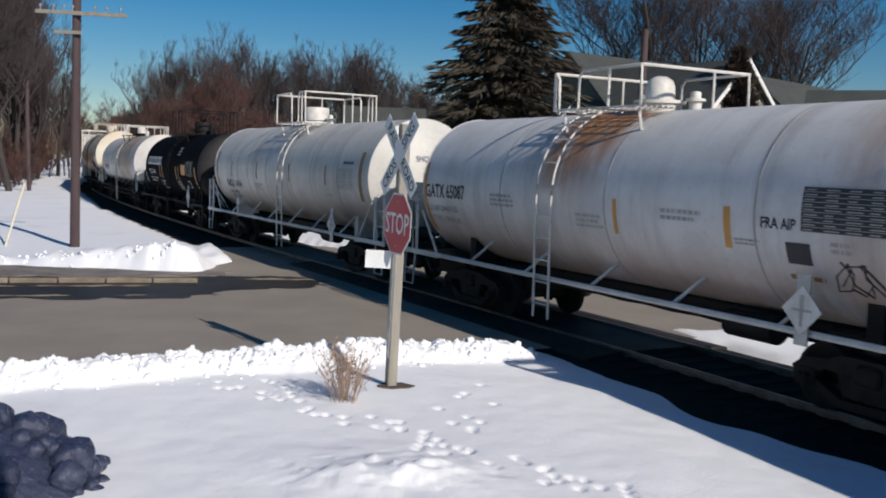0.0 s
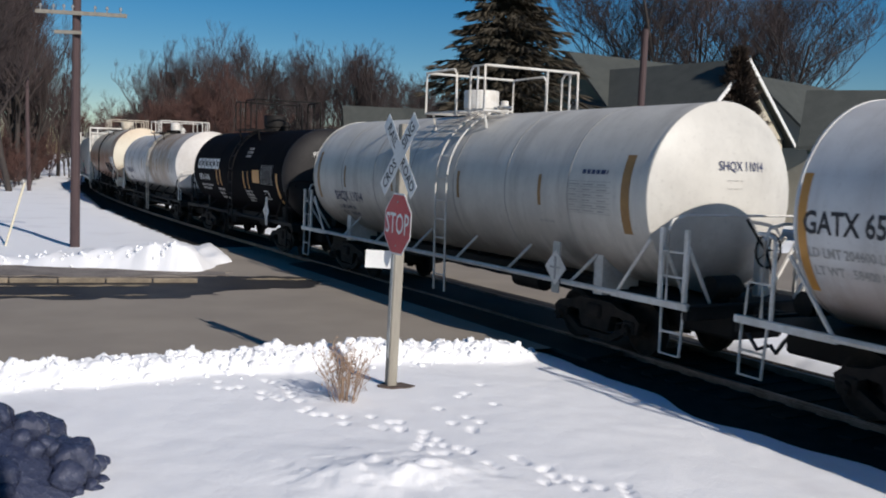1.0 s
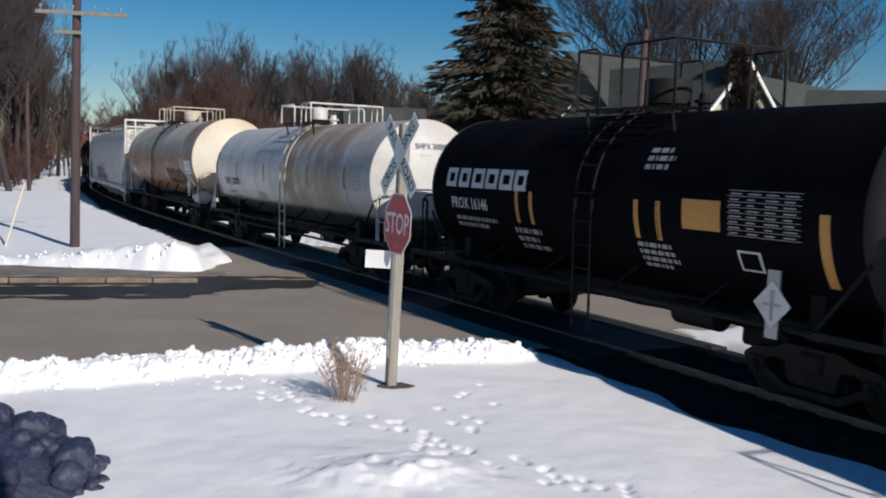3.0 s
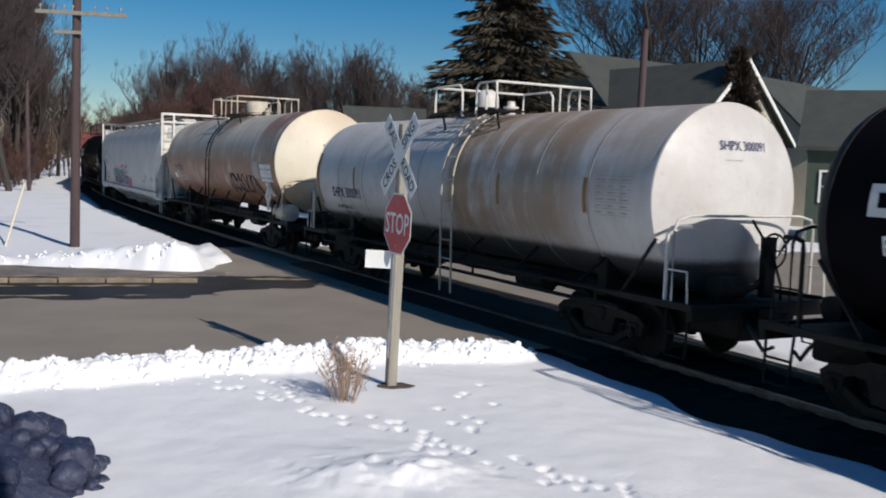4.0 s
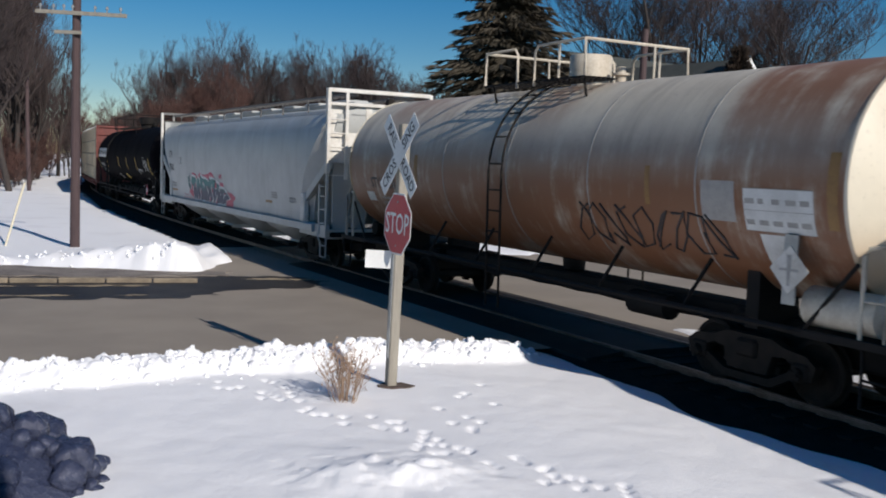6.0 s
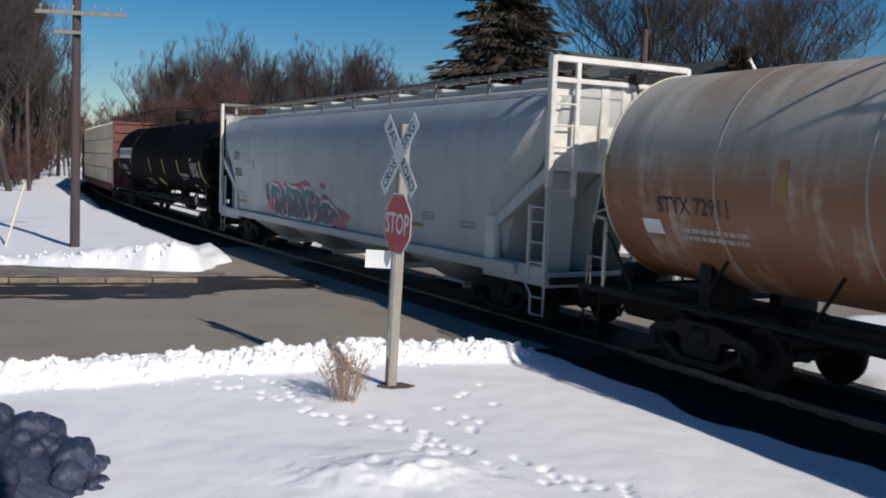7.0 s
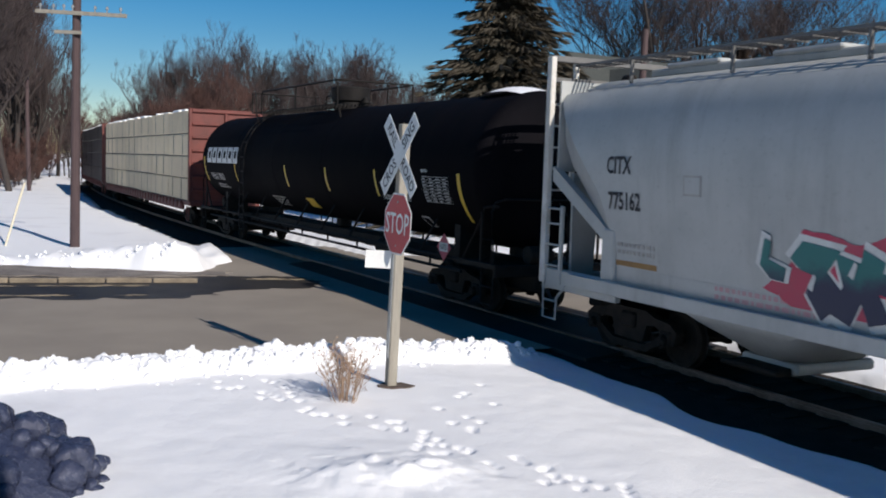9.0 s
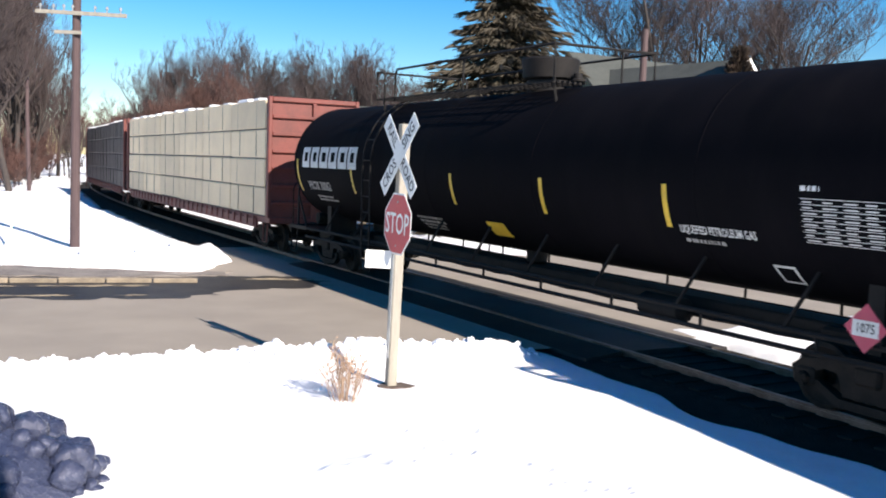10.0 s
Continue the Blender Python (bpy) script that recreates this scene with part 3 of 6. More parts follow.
def bars(car, R, zc, x, v, rows, width, height, material, seed=0, lift=0.007, name="small_print"):
    """Lines of writing too small to read."""
    rnd = random.Random(seed)
    sh = Shape()
    for k in range(rows):
        a, y = x, v - k * height * 1.7
        end = x + width * rnd.uniform(0.7, 1.0)
        while a < end:
            w = min(rnd.uniform(0.4, 2.2) * height, end - a)
            sh.add(wrap([(a, y), (a + w, y), (a + w, y + height), (a, y + height)], R, zc, 0, 0, lift), [(0, 1, 2, 3)])
            a += w + height * 0.5
    return part(name, sh, material, car)


def data_table(car, R, zc, x0, x1, v0, v1, ground, ink, rows=7, cols=4, seed=0):
    if ground:
        tank_panel(car, R, zc, x0, x1, v0, v1, ground, "data_panel")
    sh = Shape()
    rnd = random.Random(seed)
    h = (v1 - v0) / rows
    for r in range(rows + 1):
        sh.add(wrap([(x0, v0 + r * h - 0.004), (x1, v0 + r * h - 0.004), (x1, v0 + r * h + 0.004), (x0, v0 + r * h + 0.004)], R, zc, 0, 0, 0.009), [(0, 1, 2, 3)])
    for r in range(rows):
        for c in range(cols):
            a = x0 + (x1 - x0) * (c + 0.12) / cols
            w = (x1 - x0) / cols * rnd.uniform(0.4, 0.75)
            y = v0 + (r + 0.3) * h
            sh.add(wrap([(a, y), (a + w, y), (a + w, y + h * 0.25), (a, y + h * 0.25)], R, zc, 0, 0, 0.009), [(0, 1, 2, 3)])
    part("data_table", sh, ink, car)


def head_text(car, half, R, zc, y, z, text, size, material, squeeze=0.85, dished=True):
    """Lettering laid on the leading head's bulge."""
    pts, fs = text_points(text, size, "LEFT", squeeze, 0.006)
    out = []
    for u, v in pts:
        r = min(math.hypot(y + u, z + v - zc) / R, 0.99)
        if dished:
            out.append((half + 0.072 + 0.3 * (1 - r * r), y + u, z + v))
            continue
        a = math.acos(r ** (1 / 0.62))
        out.append((half + 0.034 + 0.42 * math.sin(a) ** 0.9, y + u, z + v))
    part("lettering", Shape().add(out, fs), material, car)


def handrail(points, r=0.022):
    return Shape().tube(points, r, 6)


def tank_car(label, s_mid, half, R, zc, paint, metal, frame_metal, rail_x, ladder_x, dome, deck=0.95, truck_at=None, rail_top=0.95, name="tank_car",
             head_paint=None, bands=7, double_pipe=False, dished=True, saddle=None, ladder_metal=None, ladder_low=0.35, ends="pipe"):
    car = thing(name, label, "tank car", group="cars of the freight train")
    ladder_metal = ladder_metal or metal
    # shell and heads
    shell = Shape()
    n = 64
    shell.spin([(-half, R), (half, R)], n, "X", Matrix.Translation((0, 0, zc)), caps=False)
    part("shell", shell, paint, car, smooth=40)
    for d in (-1, 1):
        prof = [(d * half, R + 0.012), (d * (half + 0.02), R + 0.012)]
        if dished:
            prof += [(d * (half + 0.045), R + 0.004), (d * (half + 0.06), R - 0.03)]
            prof += [(d * (half + 0.06 + 0.3 * (1 - q * q)), max(q * (R - 0.03), 0.02)) for q in (0.9, 0.75, 0.6, 0.45, 0.3, 0.15, 0.0)]
        for k in range(1, 10 if not dished else 1):
            a = k / 9 * math.pi / 2
            prof.append((d * (half + 0.02 + 0.42 * math.sin(a) ** 0.9), max(R * math.cos(a) ** 0.62, 0.02)))
        part("head", Shape().spin(prof, n, "X", Matrix.Translation((0, 0, zc))), head_paint or paint, car, smooth=32 if dished else 50)
    for k in range(bands):
        x = -half + (k + 1) * 2 * half / (bands + 1)
        part("jacket_band", Shape().spin([(x - 0.016, R + 0.001), (x - 0.01, R + 0.006), (x + 0.01, R + 0.006), (x + 0.016, R + 0.001)], n, "X", Matrix.Translation((0, 0, zc)), caps=False), paint if paint is BLACKTANK else SEAM, car, smooth=60)
    # stub sill, side pipe and end decks
    e = half + deck
    part("center_sill", Shape().box(-e, e, -0.28, 0.28, 0.72, 1.0, bevel=0.03), STEEL, car)
    for d in (-1, 1):
        part("end_deck", Shape().box(min(d * (half - 1.0), d * e), max(d * (half - 1.0), d * e), -1.36, 1.36, 0.96, 1.0, bevel=0.01), STEEL, car)
        part("end_sill", Shape().box(min(d * e, d * (e - 0.1)), max(d * e, d * (e - 0.1)), -1.42, 1.42, 0.82, 1.04, bevel=0.02), STEEL, car)
        part("draft_sill", Shape().box(min(d * (half - 2.6), d * e), max(d * (half - 2.6), d * e), -0.5, 0.5, 0.5, 0.98, bevel=0.04), STEEL, car)
        part("air_hose", Shape().tube([(d * (e - 0.05), -0.35, 0.8), (d * (e + 0.15), -0.36, 0.6), (d * (e + 0.3), -0.34, 0.42), (d * (e + 0.45), -0.3, 0.5)], 0.03, 6), BLACK, car, smooth=60)
        for y in (-1.4, 1.4):
            part("corner_sill", Shape().box(min(d * (half - 0.7), d * e), max(d * (half - 0.7), d * e), y - 0.035, y + 0.035, 0.96, 1.06, bevel=0.01), frame_metal, car)
        part("coupler", Shape().box(min(d * (e - 0.1), d * (e + 0.42)), max(d * (e - 0.1), d * (e + 0.42)), -0.14, 0.14, 0.68, 0.96, bevel=0.05), TRUCK, car)
    ta = truck_at or half - 1.5
    for d in (-1, 1):
        for y in (-1, 1):
            out = [(y * 0.3, 0.86), (y * 1.05, 0.86), (y * 1.05, zc - R * 0.68), (y * R * 0.7, zc - R * 0.68), (y * 0.5, zc - R * 0.93), (y * 0.3, zc - R * 0.95)]
            part("saddle", Shape().plate(out, "X", d * ta - 0.11, d * ta + 0.11), saddle or STEEL, car)
            part("end_brace", Shape().tube([(d * (half - 0.6), y * 1.38, 1.05), (d * (half + 0.1), y * 1.38, 1.9)], 0.028, 5), frame_metal, car)
    for y in (-1.4, 1.4):
        for z in ((1.02, 0.8) if double_pipe else (1.02,)):
            part("side_pipe", Shape().tube([(-half + 0.6, y, z), (half - 0.6, y, z)], 0.035 if double_pipe else 0.045, 6), frame_metal, car)
    for x in np.arange(-half + 2.0, half - 1.5, 1.9):
        for y in (-1, 1):
            part("pipe_bracket", Shape().tube([(x, y * 1.4, 1.02), (x + 0.25, y * R * 0.72, zc - R * 0.69)], 0.028, 5), frame_metal, car)
            if double_pipe:
                part("pipe_post", Shape().tube([(x + 0.5, y * 1.4, 1.02), (x + 0.5, y * 1.4, 0.8)], 0.025, 5), frame_metal, car)
    # bottom outlet and brake gear
    part("bottom_outlet", Shape().spin([(zc - R - 0.28, 0.1), (zc - R - 0.2, 0.2), (zc - R + 0.04, 0.22)], 12, "Z"), STEEL, car, smooth=40)
    part("brake_reservoir", Shape().spin([(-1.3, 0.05), (-1.25, 0.19), (-0.4, 0.19), (-0.35, 0.05)], 14, "X", Matrix.Translation((half * 0.55, -0.75, 0.84))), STEEL, car, smooth=40)
    for x in np.arange(-half + 2.5, half - 2.5, 1.2):
        part("brake_rod", Shape().tube([(x, -0.5, 0.78), (x + 0.6, -0.5, 0.76), (x + 1.2, -0.5, 0.78)], 0.03, 5), STEEL, car)
    # corner posts, end rails and steps
    for d in (-1, 1):
        for y in (-1.38, 1.38):
            x = d * (half + deck - 0.1)
            xi = d * (half + 0.12)
            if ends == "posts":          # upright bars in pairs with slanting braces
                for xp in (x, x - d * 0.5):
                    part("corner_post", Shape().box(xp - 0.04, xp + 0.04, y - 0.03, y + 0.03, 1.04, 2.08, bevel=0.012), metal, car)
                    part("post_brace", Shape().tube([(xp, y * 0.98, 1.85), (xp - d * 0.05, y * 0.62, 1.04)], 0.028, 5), metal, car)
                for z in (1.4, 1.75):
                    part("grab_iron", Shape().tube([(x, y, z), (x - d * 0.5, y, z)], 0.016, 5), metal, car)
            else:
                part("corner_handrail", handrail([(x - d * 0.5, y, 1.05), (x - d * 0.5, y, 2.0), (x - d * 0.46, y * 0.98, 2.09), (x - d * 0.3, y * 0.95, 2.12), (x - d * 0.1, y * 0.92, 2.12)], 0.03), metal, car, smooth=60)
                part("grab_iron", Shape().tube([(x - d * 0.5, y, 1.5), (x - d * 0.08, y, 1.5), (x - d * 0.05, y, 1.05)], 0.016, 5), metal, car)
            part("sill_step", Shape().tube([(x - d * 0.45, y, 0.98), (x - d * 0.42, y * 1.02, 0.3), (x - d * 0.02, y * 1.02, 0.3), (x, y, 0.98)], 0.022, 6).tube([(x - d * 0.43, y * 1.02, 0.62), (x - d * 0.02, y * 1.02, 0.62)], 0.018, 5), frame_metal, car, smooth=60)
        xr = d * (half + 0.5)
        part("end_rail", handrail([(xr, -1.4, 1.05), (xr, -1.4, 2.05), (xr, -1.34, 2.2), (xr, -1.1, 2.26), (xr, 1.1, 2.26), (xr, 1.34, 2.2), (xr, 1.4, 2.05), (xr, 1.4, 1.05)]), metal, car, smooth=60)
        part("brake_pipe", Shape().tube([(xr, 0.1, 2.2), (xr + d * 0.1, 0.45, 1.7), (xr + d * 0.15, 0.6, 1.25), (xr + d * 0.15, 0.62, 1.0)], 0.022, 5), TRUCK, car, smooth=60)
        part("brake_cylinder", Shape().spin([(-0.3, 0.04), (-0.28, 0.17), (0.22, 0.17), (0.26, 0.1), (0.4, 0.03)], 14, "Y", Matrix.Translation((d * (half + 0.55), -0.35, 1.22))), TRUCK, car, smooth=40)
    # brake wheel on the leading end
    ring = Shape()
    for k in range(16):
        a, b = 2 * math.pi * k / 16, 2 * math.pi * (k + 1) / 16
        ring.tube([(half + 0.62, 0.45 + 0.26 * math.cos(a), 1.75 + 0.26 * math.sin(a)), (half + 0.62, 0.45 + 0.26 * math.cos(b), 1.75 + 0.26 * math.sin(b))], 0.018, 5, False)
    for k in range(5):
        a = 2 * math.pi * k / 5
        ring.tube([(half + 0.6, 0.45, 1.75), (half + 0.62, 0.45 + 0.26 * math.cos(a), 1.75 + 0.26 * math.sin(a))], 0.012, 4, False)
    part("brake_wheel", ring, TRUCK, car, smooth=60)
    part("brake_lever", Shape().tube([(half + 0.5, 0.42, 1.3), (half + 0.52, 0.1, 1.15), (half + 0.5, -0.3, 1.05)], 0.03, 5), TRUCK, car)
    part("end_valve", Shape().box(half + 0.46, half + 0.62, -0.5, -0.25, 1.0, 1.25, bevel=0.03), TRUCK, car)
    part("brake_stand", Shape().box(half + 0.45, half + 0.58, 0.33, 0.57, 1.05, 1.95, bevel=0.02), frame_metal, car)
    # top platform with its railings
    x0, x1 = rail_x
    top = zc + R
    grate = Shape()
    zp = top + 0.02
    for y in np.arange(-1.1, 1.11, 0.11):
        if abs(y) > 0.42:
            grate.box(x0, x1, y - 0.012, y + 0.012, zp - 0.03, zp)
    for x in np.arange(x0, x1 + 0.01, 0.3):
        for y in (-0.77, 0.77):
            grate.box(x - 0.012, x + 0.012, y - 0.35, y + 0.35, zp - 0.035, zp - 0.005)
    part("platform_grating", grate, frame_metal, car)
    zt = zp + rail_top
    gap = (ladder_x - 0.28, ladder_x + 0.28)
    for y in (-1.1, 1.1):
        pts_a = [(x0, y, zp), (x0, y, zt), (gap[0] - 0.1, y, zt), (gap[0], y, zt - 0.1), (gap[0], y, zp - 0.1)]
        pts_b = [(gap[1], y, zp - 0.1), (gap[1], y, zt - 0.1), (gap[1] + 0.1, y, zt), (x1, y, zt), (x1, y, zp)]
        for pts in (pts_a, pts_b):
            part("platform_railing", handrail(pts, 0.026), metal, car, smooth=60)
        part("railing_post", handrail([((gap[1] + x1) / 2, y, zp), ((gap[1] + x1) / 2, y, zt)], 0.022), metal, car)
    for x in (x0, x1):
        part("platform_railing", handrail([(x, -1.1, zt), (x, 1.1, zt)], 0.026), metal, car)
        part("railing_post", handrail([(x, 0.35, zp), (x, 0.35, zt)], 0.02), metal, car)
    for x in (x0 + 0.15, x1 - 0.15):
        for y in (-1.0, 1.0):
            part("platform_bracket", Shape().tube([(x, y, zp - 0.03), (x, y * 0.92, zc + math.sqrt(max(R * R - 0.85, 0.1)) - 0.05)], 0.025, 5), frame_metal, car)
    # dome or valve housing
    dx, kind, dmat = dome
    m = Matrix.Translation((dx, 0, top))
    if kind == "bonnet":
        part("manway", Shape().spin([(-0.1, 0.36), (0.1, 0.36), (0.12, 0.42), (0.17, 0.42), (0.18, 0.3)], 20, "Z", m), frame_metal, car, smooth=35)
        part("valve_bonnet", Shape().spin([(0.17, 0.24), (0.4, 0.24), (0.5, 0.2), (0.56, 0.1), (0.57, 0.02)], 20, "Z", m), dmat, car, smooth=40)
    elif kind == "drum":
        part("valve_drum", Shape().spin([(-0.1, 0.34), (0.12, 0.34), (0.14, 0.38), (0.5, 0.38), (0.53, 0.36), (0.54, 0.02)], 22, "Z", m), dmat, car, smooth=35)
    else:
        part("manway_dome", Shape().spin([(-0.1, 0.44), (0.18, 0.44), (0.22, 0.52), (0.56, 0.56), (0.6, 0.53), (0.62, 0.02)], 24, "Z", m), dmat, car, smooth=35)
    for k, ox in enumerate((0.62, -0.6)):
        part("top_fitting", Shape().spin([(-0.1, 0.1), (0.14, 0.1), (0.15, 0.16), (0.19, 0.16), (0.2, 0.09), (0.3, 0.08), (0.31, 0.02)], 12, "Z", Matrix.Translation((dx + ox, 0.2, top))), dmat, car, smooth=35)
    # side ladders
    for y in (-1, 1):
        lad = []
        for k in range(12):
            a = radians(72 - k * 72 / 11)
            lad.append((math.cos(a) * (R + 0.09), zc + math.sin(a) * (R + 0.09)))
        lad += [(R + 0.09, zc - 0.4), (R + 0.06, ladder_low)]
        for dx2 in (-0.22, 0.22):
            part("ladder_stile", Shape().tube([(ladder_x + dx2, y * a, z) for a, z in lad], 0.022, 6), ladder_metal, car, smooth=60)
        rungs = []
        for k in (0, 2.6, 5.2, 7.8, 10.4):
            i = int(k)
            f = k - i
            rungs.append((lad[i][0] + (lad[i + 1][0] - lad[i][0]) * f, lad[i][1] + (lad[i + 1][1] - lad[i][1]) * f))
        z = zc - 0.35
        while z > ladder_low:
            rungs.append((R + 0.075, z))
            z -= 0.37
        for a, z in rungs:
            part("ladder_rung", Shape().tube([(ladder_x - 0.22, y * a, z), (ladder_x + 0.22, y * a, z)], 0.016, 5), ladder_metal, car)
    CARS.append((car, s_mid, ta, add_trucks(car, ta)))
    return car


def placard(car, x, z, material, y=-1.5, size=0.21):
    pl = part("hazard_placard", Shape().plate([(x - size * 1.4, z), (x, z - size * 1.4), (x + size * 1.4, z), (x, z + size * 1.4)], "Y", y - 0.012, y), material, car)
    if material is WHITE:
        q = size * 1.15
        part("placard_holder", Shape().box(x - 0.1, x + 0.1, y, y + 0.02, z - 0.42, z + 0.42), GALV, car)
        mark = Shape().plate([(x - 0.02, z - q * 0.8), (x + 0.02, z - q * 0.8), (x + 0.035, z + q * 0.75), (x - 0.035, z + q * 0.75)], "Y", y - 0.016, y - 0.013)
        mark.plate([(x - q * 0.6, z - 0.015), (x + q * 0.6, z - 0.015), (x + q * 0.6, z + 0.015), (x - q * 0.6, z + 0.015)], "Y", y - 0.0155, y - 0.0125)
        part("placard_mark", mark, FADED, pl)
    return pl


# white tank car that leads in the view
GATX_PAINT = tank_paint("white tank paint, rust at the hatch", (0.68, 0.675, 0.665), (0.56, 0.55, 0.54), rust=(0.36, 0.165, 0.065), zones=((-1.75, -0.75, 2.7, 1.0), (-1.75, -0.1, 3.2, 1.0), (-0.6, -0.3, 2.9, 0.9), (4.2, 6.2, 1.2, 0.3)), grime_amount=0.32, low_rust=(1.0, 2.3, 0.55))
R, ZC, MID = 1.43, 2.42, 8.0
car = tank_car("white tank car with rust streaks below its hatch", MID, 6.1, R, ZC, GATX_PAINT, WHITE, WHITE, (-1.9, 0.35), -1.5, (-0.5, "bonnet", WHITE), bands=3, rail_top=0.6)
tank_text(car, R, ZC, -6.0, -0.1, "GATX 65087", 0.38, BLACK, squeeze=0.78)
tank_text(car, R, ZC, -5.95, -0.45, "LD LMT 204600 LBS", 0.17, FADED, squeeze=0.85)
tank_text(car, R, ZC, -5.9, -0.68, "LT WT   58400 LBS", 0.17, FADED, squeeze=0.85)
bars(car, R, ZC, -3.4, -0.1, 3, 0.8, 0.05, FADED, 5)
tank_panel(car, R, ZC, 0.21, 0.3, -0.52, 0.02, ORANGE)
tank_panel(car, R, ZC, 2.52, 2.64, -0.52, 0.03, ORANGE)
bars(car, R, ZC, 1.3, -0.12, 2, 0.85, 0.055, FADED, 6)
bars(car, R, ZC, 2.7, -0.4, 2, 0.5, 0.03, FADED, 9)
bars(car, R, ZC, -0.75, -0.3, 3, 0.8, 0.05, FADED, 7)
tank_text(car, R, ZC, 3.15, -0.14, "FRA AIP", 0.19, BLACK)
data_table(car, R, ZC, 3.78, 5.0, -0.2, 0.33, BLACK, FADED, 9, 4, 1)
tank_panel(car, R, ZC, 3.53, 3.9, -0.63, -0.35, BLACK)
bars(car, R, ZC, 4.2, -0.35, 2, 0.4, 0.05, FADED, 8)
bars(car, R, ZC, 3.5, -0.85, 1, 0.6, 0.07, OCHRE, 10)
placard(car, 3.95, 1.3, WHITE)
tank_panel(car, R, ZC, -6.08, -5.95, -1.0, 0.5, ORANGE)
for k in range(3):
    pts = [(4.3 + k * 0.22 + 0.16 * math.sin(q * 1.4 + k), -0.75 + 0.22 * math.cos(q * 1.2 + k * 2)) for q in range(8)]
    part("scrawled_paint", Shape().tube(wrap(pts, R, ZC, 0, 0, 0.004), 0.012, 4), BLACK, car)

# long white tank car
SHQX_PAINT = tank_paint("dull white tank paint", (0.6, 0.58, 0.53), (0.5, 0.48, 0.44), zones=((-0.6, 1.2, 3.6, 0.25),), grime_amount=0.36, rust=(0.17, 0.125, 0.09), low_rust=(1.0, 2.5, 0.75))
R, ZC, MID = 1.45, 2.5, 23.56
car = tank_car("long dull white tank car with ochre inspection bars", MID, 6.65, R, ZC, SHQX_PAINT, WHITE, WHITE, (-0.97, 1.45), 0.62, (-0.5, "drum", WHITE), bands=6, saddle=WHITE, rail_top=0.84, ends="posts")
tank_text(car, R, ZC, -5.3, -0.5, "SHQX 11014", 0.34, NAVY, squeeze=0.9)
tank_text(car, R, ZC, -5.3, -0.8, "LD LMT 223400 LBS", 0.14, NAVY, squeeze=0.85)
tank_text(car, R, ZC, -5.25, -0.98, "LT WT     62600 LBS", 0.14, NAVY, squeeze=0.85)
bars(car, R, ZC, -2.2, -0.45, 3, 0.8, 0.05, FADED, 15)
for x in (-4.6, -1.9, 1.1, 3.9):
    tank_panel(car, R, ZC, x, x + 0.09, -0.26, 0.26, OCHRE)
tank_panel(car, R, ZC, 6.1, 6.3, -0.6, 0.62, OCHRE)
tank_panel(car, R, ZC, -6.4, -6.25, -0.6, 0.62, OCHRE)
data_table(car, R, ZC, 4.75, 5.85, -0.32, 0.18, None, FADED, 6, 3, 2)
bars(car, R, ZC, 5.1, 0.3, 1, 0.8, 0.07, NAVY, 16)
bars(car, R, ZC, 3.9, -0.55, 1, 0.5, 0.05, FADED, 17)
placard(car, 4.6, 1.25, WHITE)
head_text(car, 6.65, R, ZC, -0.35, 2.98, "SHQX 11014", 0.2, NAVY)
head_text(car, 6.65, R, ZC, -0.2, 2.78, "---- ----- ---", 0.09, FADED)
head_text(car, 6.65, R, ZC, -0.2, 2.66, "---- ----- --", 0.09, FADED)

# short black tank car
R, ZC, MID = 1.42, 2.4, 38.0
car = tank_car("short black tank car with white markings and orange bars", MID, 5.15, R, ZC, BLACKTANK, STEEL, STEEL, (-0.75, 1.6), 0.1, (0.2, "drum", STEEL), bands=2, dished=False, head_paint=LITBLACK, truck_at=4.3)
for k, w in enumerate((0.4, 0.4, 0.44, 0.42, 0.44, 0.4)):
    tank_panel(car, R, ZC, -4.6 + k * 0.5, -4.6 + k * 0.5 + w, 0.05, 0.42, LETTER, "logo_bar")
    tank_panel(car, R, ZC, -4.6 + k * 0.5 + 0.12, -4.6 + k * 0.5 + w - 0.1, 0.15, 0.32, BLACKTANK, "logo_gap", 0.009)
tank_text(car, R, ZC, -4.4, -0.27, "PROX 16146", 0.3, LETTER)
bars(car, R, ZC, -4.3, -0.6, 2, 1.6, 0.08, FADED, 23)
for x in (-2.05, -1.6, 1.2, 1.68):
    tank_panel(car, R, ZC, x, x + 0.1, -0.52, 0.05, ORANGE)
tank_panel(car, R, ZC, 2.23, 2.95, -0.3, 0.11, ORANGE)
data_table(car, R, ZC, 3.08, 4.28, -0.32, 0.26, None, FADED, 8, 4, 3)
tank_panel(car, R, ZC, 4.55, 4.7, -0.9, 0.03, ORANGE)
tank_panel(car, R, ZC, 3.2, 3.6, -0.82, -0.52, LETTER)
tank_panel(car, R, ZC, 3.24, 3.56, -0.79, -0.55, BLACKTANK, "marking", 0.009)
bars(car, R, ZC, 1.2, -0.65, 4, 0.8, 0.07, FADED, 24)
bars(car, R, ZC, -2.2, -0.72, 3, 0.9, 0.1, FADED, 26)
bars(car, R, ZC, 1.3, 0.78, 3, 0.6, 0.08, FADED, 25)
placard(car, 4.0, 1.3, WHITE)
head_text(car, 5.15, R, ZC, -0.62, 3.04, "PROX 16146", 0.2, LETTER, dished=False)
for k in range(4):
    head_text(car, 5.15, R, ZC, -0.5, 2.88 - k * 0.09, "-- ---- --- --", 0.1, LETTER, dished=False)

